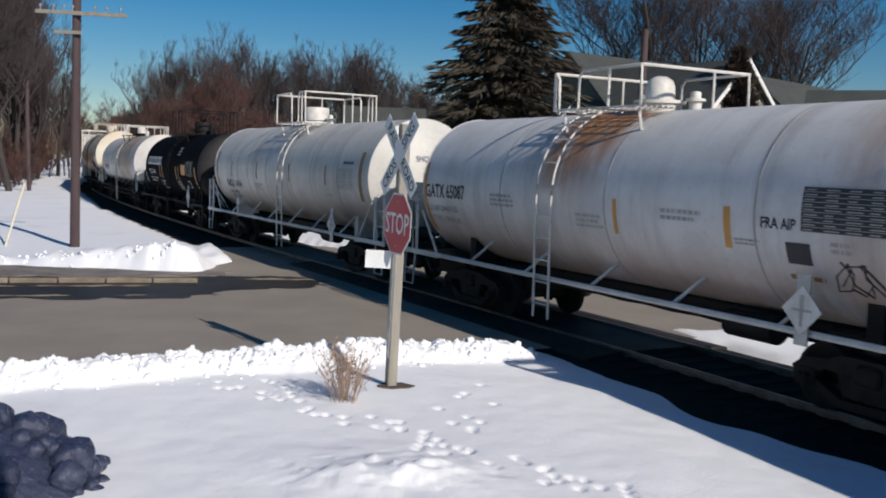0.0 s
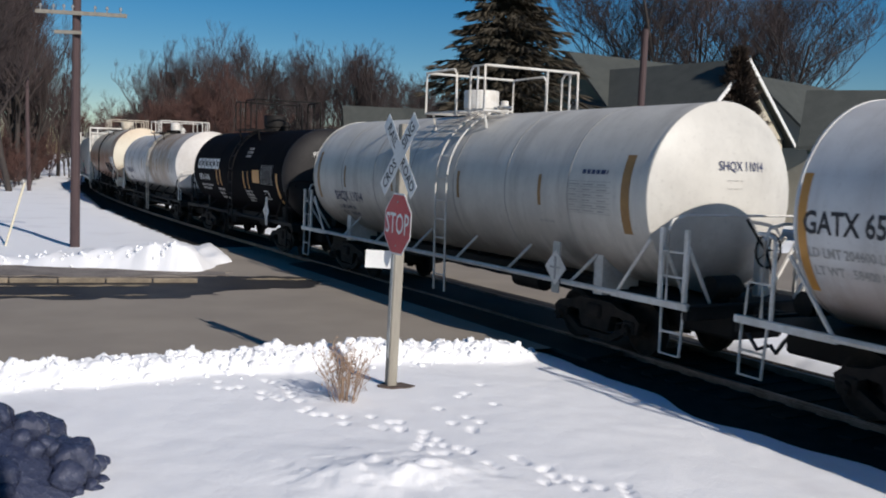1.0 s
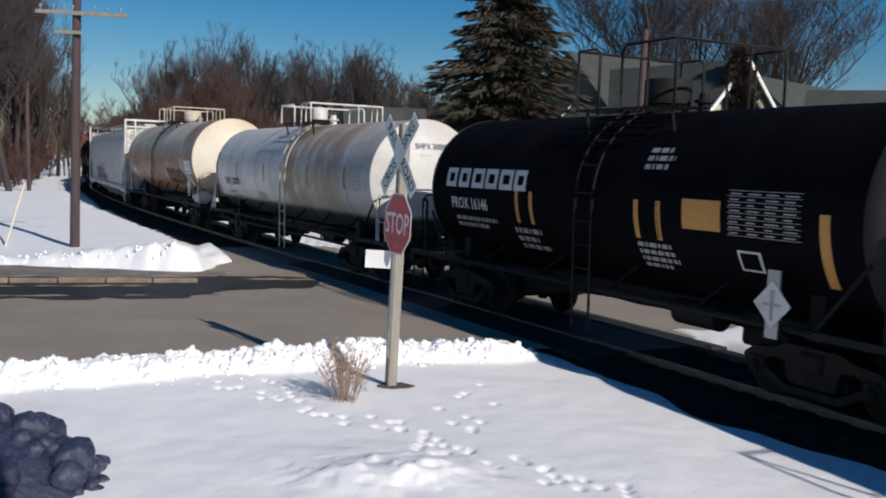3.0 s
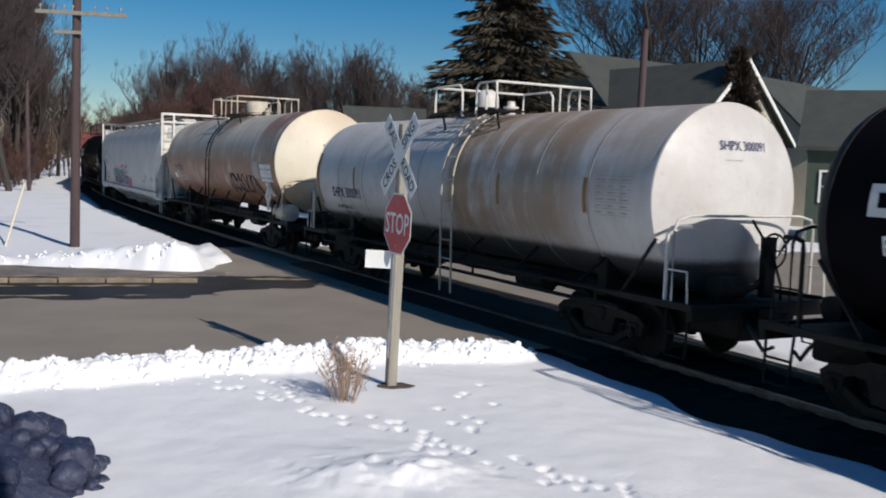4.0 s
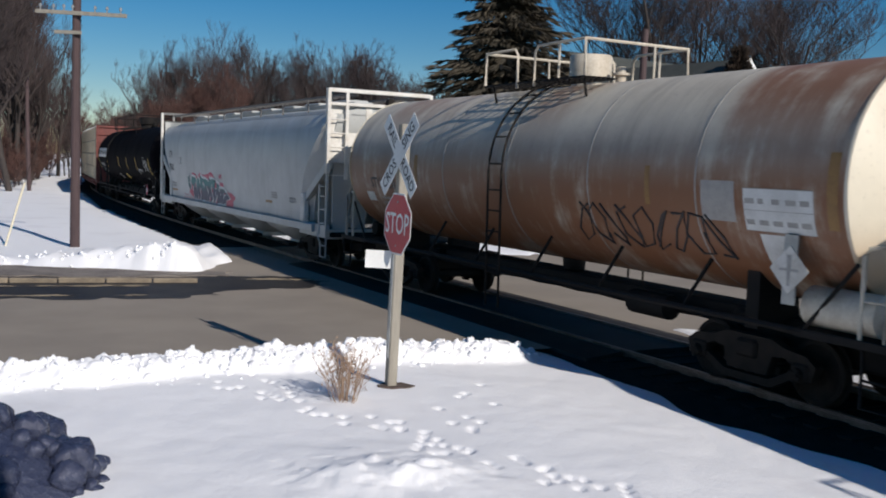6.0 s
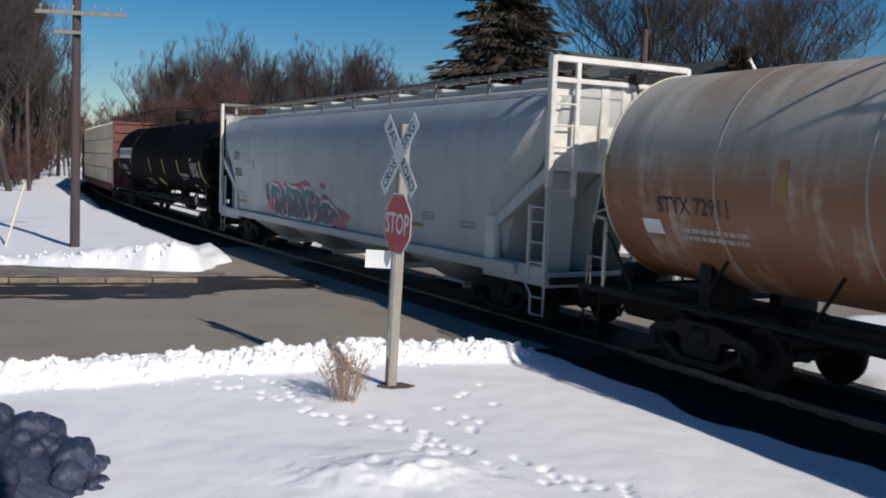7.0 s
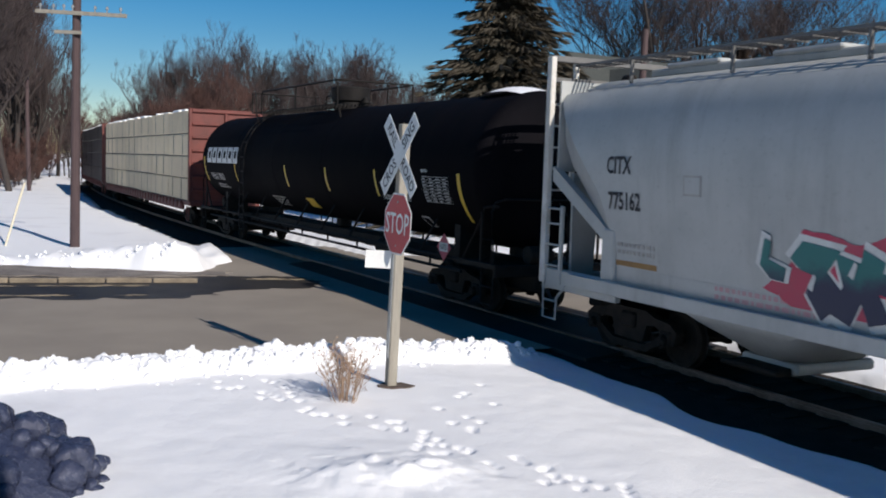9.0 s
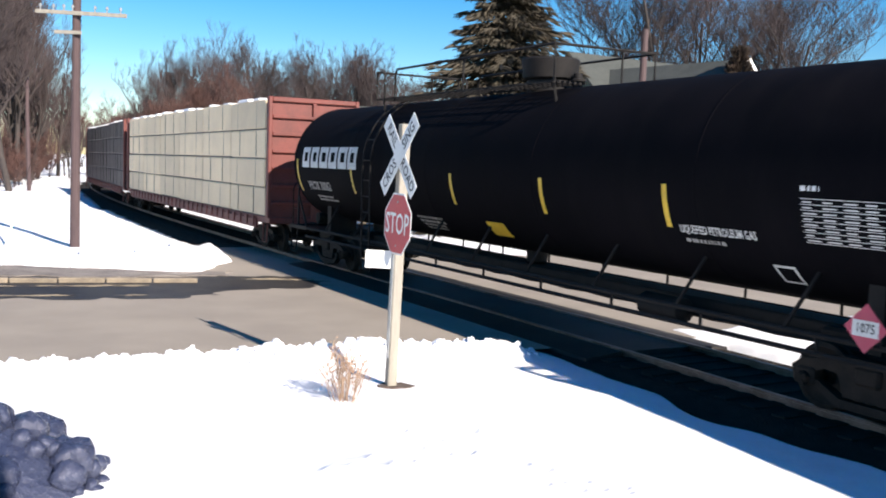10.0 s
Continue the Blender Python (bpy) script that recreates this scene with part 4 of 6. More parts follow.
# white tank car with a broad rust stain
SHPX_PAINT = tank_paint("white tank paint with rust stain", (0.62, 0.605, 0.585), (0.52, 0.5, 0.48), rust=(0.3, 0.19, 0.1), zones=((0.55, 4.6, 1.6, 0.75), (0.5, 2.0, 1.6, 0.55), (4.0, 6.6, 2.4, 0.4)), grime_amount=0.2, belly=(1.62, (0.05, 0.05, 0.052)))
R, ZC, MID = 1.45, 2.48, 52.9
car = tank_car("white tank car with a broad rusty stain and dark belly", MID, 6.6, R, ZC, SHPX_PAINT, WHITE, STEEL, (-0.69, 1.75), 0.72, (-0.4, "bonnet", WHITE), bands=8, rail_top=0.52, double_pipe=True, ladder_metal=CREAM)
tank_text(car, R, ZC, -5.6, -0.4, "SHPX 300091", 0.36, NAVY, squeeze=0.88)
tank_text(car, R, ZC, -5.55, -0.78, "LD LMT 228400 LBS", 0.13, NAVY, squeeze=0.85)
tank_text(car, R, ZC, -5.2, -0.95, "LT WT   61600 LBS", 0.13, NAVY, squeeze=0.85)
bars(car, R, ZC, -2.2, -0.72, 4, 0.7, 0.05, FADED, 35)
for x in (-4.2, -1.35, 2.4, 5.0):
    tank_panel(car, R, ZC, x, x + 0.1, -0.3, 0.26, OCHRE)
tank_panel(car, R, ZC, -6.58, -6.42, -0.75, 0.6, OCHRE)
data_table(car, R, ZC, 5.3, 6.2, -0.3, 0.3, None, FADED, 6, 3, 4)
head_text(car, 6.6, R, ZC, -0.4, 3.28, "SHPX 300091", 0.2, NAVY)
head_text(car, 6.6, R, ZC, -0.3, 3.08, "---- -------", 0.1, FADED)

# big cream tank car, rusty below
STYX_PAINT = tank_paint("cream tank paint rusted below", (0.59, 0.54, 0.445), (0.5, 0.455, 0.38), rust=(0.22, 0.095, 0.045), zones=((5.0, 7.3, 3.5, 0.9), (0.1, 1.3, 3.9, 0.8), (-5.8, -2.8, 3.9, 0.6)), low_rust=(2.6, 3.7, 1.0), grime_amount=0.4)
STYX_HEAD = tank_paint("cream head paint", (0.72, 0.66, 0.53), (0.66, 0.6, 0.48), rust=(0.4, 0.25, 0.13), zones=((6, 9, 3.9, 0.5),), low_rust=(1.7, 2.5, 0.7), grime_amount=0.12)
R, ZC, MID = 1.58, 2.8, 69.625
car = tank_car("big cream tank car with rust-brown lower flank and scrawled lines", MID, 7.08, R, ZC, STYX_PAINT, CREAM, STEEL, (-1.61, 1.53), -0.22, (0.22, "drum", CREAM), deck=0.78, truck_at=5.35, bands=5, head_paint=STYX_HEAD, rail_top=0.6, ladder_metal=TRUCK)
tank_text(car, R, ZC, -5.875, -0.4, "STYX 72911", 0.33, BLACK, squeeze=0.85)
bars(car, R, ZC, -5.475, -0.78, 2, 1.4, 0.07, FADED, 37)
tank_panel(car, R, ZC, -3.625, -3.475, -0.3, 0.25, OCHRE)
tank_panel(car, R, ZC, -7.125, -6.995, -0.5, 0.3, OCHRE)
tank_panel(car, R, ZC, -6.275, -5.875, -0.85, -0.62, LETTER)
tank_panel(car, R, ZC, 4.825, 5.425, -0.55, -0.02, FADED)
data_table(car, R, ZC, 5.575, 6.655, -0.64, -0.1, LETTER, FADED, 2, 5, 5)
tank_panel(car, R, ZC, 5.775, 6.175, -1.17, -0.68, LETTER)
tank_panel(car, R, ZC, 6.845, 6.995, -0.55, 0.35, OCHRE)
tank_panel(car, R, ZC, 3.705, 3.805, -0.4, 0.15, OCHRE)
rnd = random.Random(5)
for k in range(9):
    x = 2.12 + k * 0.36
    pts = [(x + 0.3 * math.sin(q * 1.3 + k) * 0.7, -0.8 + 0.35 * math.cos(q * 1.1 + k * 2)) for q in range(7)]
    part("scrawled_paint", Shape().tube(wrap(pts, R, ZC, 0, 0, 0.006), 0.02, 4), BLACK, car)
part("air_reservoir", Shape().spin([(-0.55, 0.04), (-0.5, 0.25), (0.5, 0.25), (0.55, 0.04)], 16, "X", Matrix.Translation((6.92, -1.15, 1.32))), CREAM, car, smooth=40)
placard(car, 6.32, 1.75, WHITE)
head_text(car, 7.08, R, ZC, -0.2, 3.28, "STYX 72911", 0.19, BLACK)
for k in range(5):
    head_text(car, 7.08, R, ZC, -0.3, 3.06 - k * 0.12, "--- ---- ----- ----", 0.11, FADED)

# covered hopper cars
def hopper_marks(car, half):
    """Lettering and graffiti, flat on the near side."""
    def flat_text(x, z, text, size, material, squeeze=0.8):
        pts, fs = text_points(text, size, "LEFT", squeeze)
        part("lettering", flush(Shape().add([(x + u, -1.542, z + v) for u, v in pts], fs)), material, car)
    flat_text(-half + 1.85, 2.93, "CITX", 0.36, BLACK, 0.72)
    flat_text(-half + 1.9, 2.4, "775162", 0.36, BLACK, 0.72)
    rnd = random.Random(8)

    def strips(x, z, rows, width, h, material):
        sh = Shape()
        for k in range(rows):
            a = x
            while a < x + width * rnd.uniform(0.8, 1):
                w = rnd.uniform(0.5, 2) * h
                sh.box(a, a + w, -1.539, -1.532, z - k * h * 1.8 - h, z - k * h * 1.8)
                a += w + h * 0.6
        part("small_print", flush(sh), material, car)
    strips(-half + 2.1, 1.8, 2, 1.0, 0.06, FADED)
    strips(half - 4.6, 1.9, 3, 0.6, 0.04, FADED)
    strips(half - 3.0, 1.8, 2, 0.5, 0.05, FADED)
    part("marking", flush(Shape().box(-half + 2.0, -half + 3.0, -1.536, -1.53, 1.45, 1.53)), OCHRE, car)
    part("marking", flush(Shape().box(half - 5.2, half - 4.6, -1.536, -1.53, 1.56, 1.63)), OCHRE, car)
    for b in ((3.6, 3.95, 2.55, 2.83),):
        part("marking", flush(Shape().box(-half + b[0], -half + b[1], -1.541, -1.532, b[2], b[3])), FADED, car)
        part("marking", flush(Shape().box(-half + b[0] + 0.03, -half + b[1] - 0.03, -1.545, -1.539, b[2] + 0.03, b[3] - 0.03)), HOPPERPAINT, car)
    # repainted band along the sill, with a line of pink print
    part("sill_band", flush(Shape().box(-half + 1.8, half - 1.9, -1.536, -1.529, 1.16, 1.42)), BANDPAINT, car)
    strips(-half + 4.2, 1.4, 2, 1.9, 0.06, PINKPRINT)
    # graffiti: red cloud behind letters that fade from navy to teal, with pale outlines
    gx, gz = -half + 5.0, 1.14

    def leaf(points, y, mat_, name_):
        part(name_, flush(Shape().plate([(gx + u, gz + v) for u, v in points], "Y", -1.534 - y - 0.003, -1.534 - y)), mat_, car)
    low = [(0.05, 0.35), (0.55, 0.75), (0.7, 1.12), (1.15, 1.06), (1.5, 1.0), (1.9, 1.14), (2.4, 1.06), (2.9, 1.1), (3.6, 1.2), (3.9, 1.02), (4.0, 0.8), (5.0, 0.84), (5.2, 0.62), (6.1, 0.5), (6.5, 0.38), (6.2, 0.28), (6.1, 0.06), (5.4, 0.05), (0.5, 0.18)]
    leaf(ragged(low, 4, 0.05, 4), 0.004, PINKRED, "graffiti_cloud")

    def letter(u0, wide, tall, form, k):
        """An angular letter: pale outline, dark body, and slits where the wall shows."""
        body = [(u0 + u * wide, 0.12 + v * tall) for u, v in form]
        cu, cv = u0 + wide * 0.5, 0.12 + tall * 0.5
        rim = [(cu + (u - cu) * (1 + 0.16 / wide) , cv + (v - cv) * (1 + 0.17 / tall)) for u, v in body]
        leaf(rim, 0.009 + 0.0008 * k, LETTER, "graffiti_outline")
        leaf(body, 0.018 + 0.0008 * k, GRAFFITI, "graffiti_letter")
    forms = ([(0.0, 0.75), (0.25, 1.0), (0.95, 0.92), (0.7, 0.62), (1.05, 0.3), (0.6, -0.05), (0.3, 0.3), (0.45, 0.55), (0.2, 0.6)],
             [(0.05, 0.95), (0.55, 0.85), (0.6, 1.05), (1.0, 0.9), (0.85, 0.5), (1.1, 0.1), (0.7, 0.0), (0.55, 0.3), (0.35, -0.05), (-0.1, 0.1), (0.2, 0.5)],
             [(-0.1, 0.7), (0.3, 0.72), (0.4, 1.08), (0.9, 0.95), (0.75, 0.72), (1.15, 0.6), (0.8, 0.35), (1.0, 0.05), (0.3, -0.05), (0.4, 0.4), (0.0, 0.45)],
             [(0.1, 1.0), (0.8, 0.98), (1.15, 0.7), (0.7, 0.68), (0.95, 0.35), (0.75, -0.04), (0.2, 0.02), (-0.05, 0.4), (0.3, 0.62)])
    u0 = 0.5
    for k, (wide, tall, f) in enumerate(((0.78, 0.86, 0), (0.7, 0.8, 1), (0.72, 0.84, 2), (0.68, 0.8, 3), (0.74, 0.82, 1), (0.72, 0.84, 0), (0.7, 0.66, 2), (0.72, 0.52, 3))):
        letter(u0, wide, tall, forms[f], k)
        u0 += wide * 0.8
    letter(5.0, 0.75, 0.4, [(-0.1, 0.6), (0.45, 0.75), (0.5, 1.05), (1.1, 0.5), (0.5, 0.35), (0.4, 0.0), (0.1, 0.1)], 8)
    letter(0.02, 0.42, 0.85, [(0.2, 1.0), (0.45, 0.95), (0.35, 0.7), (1.0, 0.6), (0.9, 0.4), (0.4, 0.42), (0.0, 0.6)], 9)
    for k in range(9):          # slits between the strokes of the letters
        u, v = 0.75 + k * 0.54 + rnd.uniform(-0.08, 0.08), 0.45 + 0.22 * (k % 2) - 0.015 * k
        leaf([(u, v), (u + 0.09, v + 0.16), (u + 0.13, v + 0.13), (u + 0.07, v - 0.05)], 0.032, LETTER, "graffiti_outline")
    for u in (4.55, 4.68, 4.82):
        leaf([(u, 0.98), (u + 0.09, 1.0), (u + 0.08, 1.15), (u + 0.01, 1.12)], 0.004, PINKRED, "graffiti_letter")


HOPPER_SIDE = ((4.1, 1.24), (3.98, 1.35), (3.7, 1.46), (3.3, 1.525), (2.9, 1.535), (2.5, 1.52), (2.0, 1.475), (1.6, 1.43), (1.44, 1.42), (1.12, 1.4))


def side_y(z):
    return float(np.interp(z, [q[0] for q in HOPPER_SIDE[::-1]], [q[1] for q in HOPPER_SIDE[::-1]]))


def end_inset(z):
    return float(np.interp(z, (1.12, 1.6, 1.9, 2.17, 2.4, 2.75, 3.14, 3.6, 4.0), (1.7, 1.62, 1.5, 1.3, 1.1, 0.72, 0.38, 0.18, 0.14)))


def taper_from(z):
    return float(np.interp(z, (1.12, 1.9, 2.4, 3.14, 3.6, 4.1), (2.0, 1.95, 1.75, 1.05, 0.6, 0.2)))


def flush(shape):
    """Lays marks made for an upright side on the bowed side of the shell."""
    out = Shape()
    for x, y, z in shape.v:
        out.v.append((x, y + 1.53 - side_y(z), z))
    out.f = shape.f
    return out


def hopper_car(s_mid, half, marked=True, label="pale grey covered hopper car with painted graffiti"):
    car = thing("hopper_car", label, "hopper car", group="cars of the freight train")

    def section():
        pts = []
        for k in range(9):                       # roof bow from the middle to the near side, mirrored below
            a = radians(90 - k * 8.5)
            pts.append((math.cos(a) * 2.6 * 0.42, 4.4 + (math.sin(a) - 1) * 0.9 * 0.6))
        pts += [(y, z) for z, y in HOPPER_SIDE]
        return pts
    half_sec = section()
    ring = [(-y, z) for y, z in half_sec[::-1]] + half_sec[1:]
    body = Shape()
    rings = [[(x, y, z) for y, z in ring] for x in np.linspace(-half + 2.1, half - 2.1, 10)]
    body.loft(rings, False, False, closed=False)
    part("side_shell", body, HOPPERPAINT, car, smooth=35)
    for d in (-1, 1):                            # rounded ends that draw in towards the sill
        xa = d * (half - 2.1)
        outer = [(d * (half - end_inset(z)), y * 0.84, z) for y, z in ring]
        edge = [(d * (half - max(taper_from(z), end_inset(z) + 0.02)), y, z) for y, z in ring]
        sl = Shape().loft([[(xa, y, z) for y, z in ring], edge, outer], False, False, closed=False)
        part("end_sheet", sl, HOPPERPAINT, car, smooth=25)
        k = len(outer)
        slope = Shape()
        slope.add(outer, [(i, i + 1, k - 2 - i, k - 1 - i) for i in range(k // 2)])
        part("slope_sheet", slope, HOPPERPAINT, car, smooth=25)
        beam = [(d * (half - 0.2), 2.9), (d * (half - 1.8), 1.95), (d * (half - 1.8), 1.72), (d * (half - 0.2), 2.66)]
        for y in (-1.36, 0.25, 1.36):
            part("diagonal_beam", Shape().plate(beam, "Y", y - 0.07, y + 0.07), HOPPERPAINT, car)
        for y in (-0.1, 0.6):
            part("end_web", Shape().plate([(d * (half - 0.35), 2.8), (d * (half - 1.65), 1.95), (d * (half - 1.65), 1.03), (d * (half - 0.75), 1.03)], "Y", y - 0.02, y + 0.02), HOPPERPAINT, car)
        for y in (-0.92, 0.92):
            part("end_column", Shape().plate([(y - 0.24, 1.05), (y + 0.2, 1.05), (y + 0.26, 2.3), (y + 0.2, 2.8), (y - 0.26, 2.8)], "X", d * (half - 0.42) - 0.03, d * (half - 0.42) + 0.03), HOPPERPAINT, car)
    # rim at the shell's upper edge and roof hatch trough
    for y in (-1, 1):
        part("side_sill", Shape().box(-half + 0.9, half - 0.9, y * 1.5 - 0.05, y * 1.5 + 0.05, 0.98, 1.18, bevel=0.015), HOPPERPAINT, car)
    part("hatch_trough", Shape().box(-half + 1.2, half - 1.2, -0.3, 0.3, 4.36, 4.5, bevel=0.03), HOPPERPAINT, car)
    for k in range(8):
        x = -half + 2.2 + k * (2 * half - 4.4) / 7
        part("hatch_cover", Shape().box(x - 0.6, x + 0.6, -0.32, 0.32, 4.49, 4.57, bevel=0.03), HOPPERPAINT, car)
    # running boards along the roof
    for y0 in (-1.0, 0.62):
        g = Shape()
        for y in np.arange(y0, y0 + 0.39, 0.07):
            g.box(-half + 0.1, half - 0.1, y - 0.012, y + 0.012, 4.58, 4.62)
        for x in np.arange(-half + 0.2, half, 0.45):
            g.box(x - 0.015, x + 0.015, y0 - 0.02, y0 + 0.42, 4.565, 4.6)
        part("running_board", g, BOARD, car)
        for x in np.arange(-half + 1.6, half - 1.0, 2.2):
            part("board_bracket", Shape().box(x - 0.02, x + 0.02, y0 + 0.0, y0 + 0.05, 4.22, 4.58), BOARD, car)
    # ends: frame, ladders, platform
    for d in (-1, 1):
        x = d * (half - 0.08)
        for y in (-1.46, 1.46):
            part("corner_post", Shape().box(x - 0.07, x + 0.07, y - 0.05, y + 0.05, 2.55 if d > 0 else 0.95, 4.72, bevel=0.012), WHITE, car)
            if d > 0:
                part("lower_post", Shape().box(x - 0.035, x + 0.035, y - 0.03, y + 0.03, 0.9, 2.56), HOPPERPAINT, car)
            part("ladder_stile", Shape().box(x - d * 0.5 - 0.035, x - d * 0.5 + 0.035, y - 0.03, y + 0.03, 0.95, 2.25, bevel=0.01), HOPPERPAINT, car)
            for z in (1.25, 1.6, 1.95, 2.2):
                part("ladder_rung", Shape().tube([(x, y, z), (x - d * 0.5, y, z)], 0.018, 5), HOPPERPAINT, car)
        fr = Shape().box(x - 0.06, x + 0.06, -1.46, 1.46, 4.64, 4.74, bevel=0.01)
        part("top_beam", fr, WHITE if d > 0 else BOARD, car)
        part("cross_beam", Shape().box(x - 0.05, x + 0.05, -1.42, 1.42, 4.3, 4.38, bevel=0.01), WHITE if d > 0 else BOARD, car)
        for z in np.arange(2.5, 4.3, 0.36):
            part("ladder_rung", Shape().tube([(x + d * 0.05, -1.46, z), (x + d * 0.05, -0.98, z)], 0.018, 5), WHITE, car)
        part("ladder_stile", Shape().box(x + d * 0.03 - 0.03, x + d * 0.03 + 0.03, -1.0, -0.92, 2.4, 4.64), WHITE, car)
        part("end_panel", Shape().box(min(x - d * 0.16, x - d * 0.12), max(x - d * 0.16, x - d * 0.12), -1.36, 1.36, 2.82, 4.32), WHITE if d > 0 else HOPPERPAINT, car)
        for y in (-0.3, 0.15):
            part("end_stiffener", Shape().box(min(x - d * 0.04, x - d * 0.12), max(x - d * 0.04, x - d * 0.12), y - 0.09, y + 0.09, 2.8, 4.32, bevel=0.01), WHITE, car)
        if d > 0 and marked:
            for word, z in (("CITX", 3.85), ("775162", 3.62)):
                pts, fs = text_points(word, 0.24, "LEFT", 0.75)
                part("lettering", Shape().add([(x - 0.116, 0.3 + u, z + v) for u, v in pts], fs), BLACK, car)
        part("retainer_pipe", Shape().tube([(x + d * 0.06, 0.28, 4.45), (x + d * 0.08, 0.4, 3.6), (x + d * 0.08, 0.62, 2.2), (x + d * 0.08, 0.62, 1.1)], 0.022, 5), TRUCK, car)
        part("retainer_valve", Shape().spin([(-0.12, 0.03), (-0.1, 0.1), (0.1, 0.1), (0.12, 0.03)], 10, "X", Matrix.Translation((x + d * 0.12, 0.22, 4.45))), TRUCK, car, smooth=40)
        part("end_deck", Shape().box(min(d * (half - 1.8), d * half), max(d * (half - 1.8), d * half), -1.36, 1.36, 0.9, 1.02, bevel=0.02), STEEL, car)
        part("end_sill", Shape().box(min(x, x - d * 0.1), max(x, x - d * 0.1), -1.46, 1.46, 0.84, 1.1, bevel=0.02), HOPPERPAINT, car)
        for y in (-1.4, 1.4):
            part("corner_sill", Shape().box(min(d * (half - 2.1), d * (half - 0.1)), max(d * (half - 2.1), d * (half - 0.1)), y - 0.06, y + 0.06, 0.86, 1.2, bevel=0.02), HOPPERPAINT, car)
            part("end_post", Shape().box(d * (half - 1.88) - 0.17, d * (half - 1.88) + 0.17, y - 0.08, y + 0.08, 1.05, 1.98, bevel=0.03), WHITE if d > 0 else HOPPERPAINT, car)
            part("sill_step", Shape().tube([(d * (half - 0.75), y * 1.04, 0.95), (d * (half - 0.5), y * 1.04, 0.72), (d * (half - 0.48), y * 1.04, 0.36), (d * (half - 0.1), y * 1.04, 0.36), (d * (half - 0.08), y * 1.04, 0.95)], 0.022, 6).tube([(d * (half - 0.48), y * 1.04, 0.66), (d * (half - 0.1), y * 1.04, 0.66)], 0.018, 5), HOPPERPAINT, car)
        part("coupler", Shape().box(min(d * (half - 0.1), d * (half + 0.45)), max(d * (half - 0.1), d * (half + 0.45)), -0.14, 0.14, 0.68, 0.96, bevel=0.05), TRUCK, car)
        part("center_sill", Shape().box(min(d * (half - 3.6), d * half), max(d * (half - 3.6), d * half), -0.46, 0.46, 0.5, 0.94, bevel=0.03), STEEL, car)
    # discharge bays
    span_ = 2 * half - 5.4
    for k in range(4):
        xm = -half + 2.7 + span_ * (k + 0.5) / 4
        w = span_ / 8
        b = Shape()
        levels = ((1.14, 0.97, 1.37), (1.02, 0.8, 1.36), (0.84, 0.58, 1.24), (0.64, 0.36, 0.98), (0.46, 0.24, 0.7))
        rings_ = []
        for z, fx, hy in levels:
            hx = w * fx
            c = min(0.25, hx * 0.5)
            rings_.append([(xm - hx, -hy + c, z), (xm - hx + c, -hy, z), (xm + hx - c, -hy, z), (xm + hx, -hy + c, z), (xm + hx, hy - c, z), (xm + hx - c, hy, z), (xm - hx + c, hy, z), (xm - hx, hy - c, z)])
        b.loft(rings_, True, True)
        b.box(xm - 0.5, xm + 0.5, -0.72, 0.72, 0.32, 0.46, bevel=0.03)
        part("outlet_gate", Shape().box(xm - 0.42, xm + 0.42, -1.02, -0.7, 0.3, 0.4, bevel=0.02).tube([(xm - 0.5, -1.05, 0.36), (xm + 0.5, -1.05, 0.36)], 0.04, 6), TRUCK, car)
        part("discharge_bay", b, HOPPERPAINT, car, smooth=35)
    if marked:
        hopper_marks(car, half)
    ta = half - 2.0
    CARS.append((car, s_mid, ta, add_trucks(car, ta)))
    return car


BANDPAINT = tank_paint("fresh pale sill paint", (0.43, 0.44, 0.435), (0.38, 0.39, 0.38), grime_amount=0.25)
PINKPRINT = surface("faded pink print", (0.5, 0.25, 0.28), (0.45, 0.3, 0.31), 0.6, 4, 30, 0)
PINKRED = surface("red spray paint", (0.5, 0.035, 0.09), (0.42, 0.06, 0.1), 0.5, 3, 30, 0)


def two_tone(name, low, high, z):
    m, n, l, bs = nodes_of(name)
    tc = n.new("ShaderNodeTexCoord")
    xyz = n.new("ShaderNodeSeparateXYZ")
    l.new(tc.outputs["Object"], xyz.inputs[0])
    cloud = noise_node(n, l, 3.0, 4)
    h = n.new("ShaderNodeMath")
    l.new(xyz.outputs[2], h.inputs[0])
    l.new(mul(n, l, cloud, 0.5), h.inputs[1])
    l.new(mix(n, l, span(n, l, h.outputs[0], z + 0.1, z + 0.4), low, high), bs.inputs["Base Color"])
    bs.inputs["Roughness"].default_value = 0.5
    return m


GRAFFITI = two_tone("navy to teal spray paint", (0.01, 0.018, 0.06), (0.008, 0.15, 0.15), 1.75)
hopper_car(88.25, 9.95)
hopper_car(-9.75, 9.95, False, "plain grey covered hopper car that leads the tank cars")

# long black gas tank car
R, ZC, MID = 1.55, 2.8, 110.2
car = tank_car("long black gas tank car with yellow bars and white lettering", MID, 9.8, R, ZC, BLACKTANK, STEEL, STEEL, (-5.4, 1.9), -4.7, (0.18, "dome", STEEL), bands=4, double_pipe=True, deck=0.7, truck_at=8.4, dished=False, rail_top=0.62)
for k, w in enumerate((0.52, 0.52, 0.56, 0.54, 0.56, 0.52)):
    tank_panel(car, R, ZC, -9.2 + k * 0.63, -9.2 + k * 0.63 + w, -0.12, 0.42, LETTER, "logo_bar")
    tank_panel(car, R, ZC, -9.2 + k * 0.63 + 0.16, -9.2 + k * 0.63 + w - 0.13, 0.04, 0.28, BLACKTANK, "logo_gap", 0.009)
tank_text(car, R, ZC, -8.95, -0.62, "PROX 30062", 0.34, FADED)
bars(car, R, ZC, -8.6, -0.95, 2, 1.5, 0.06, FADED, 43)
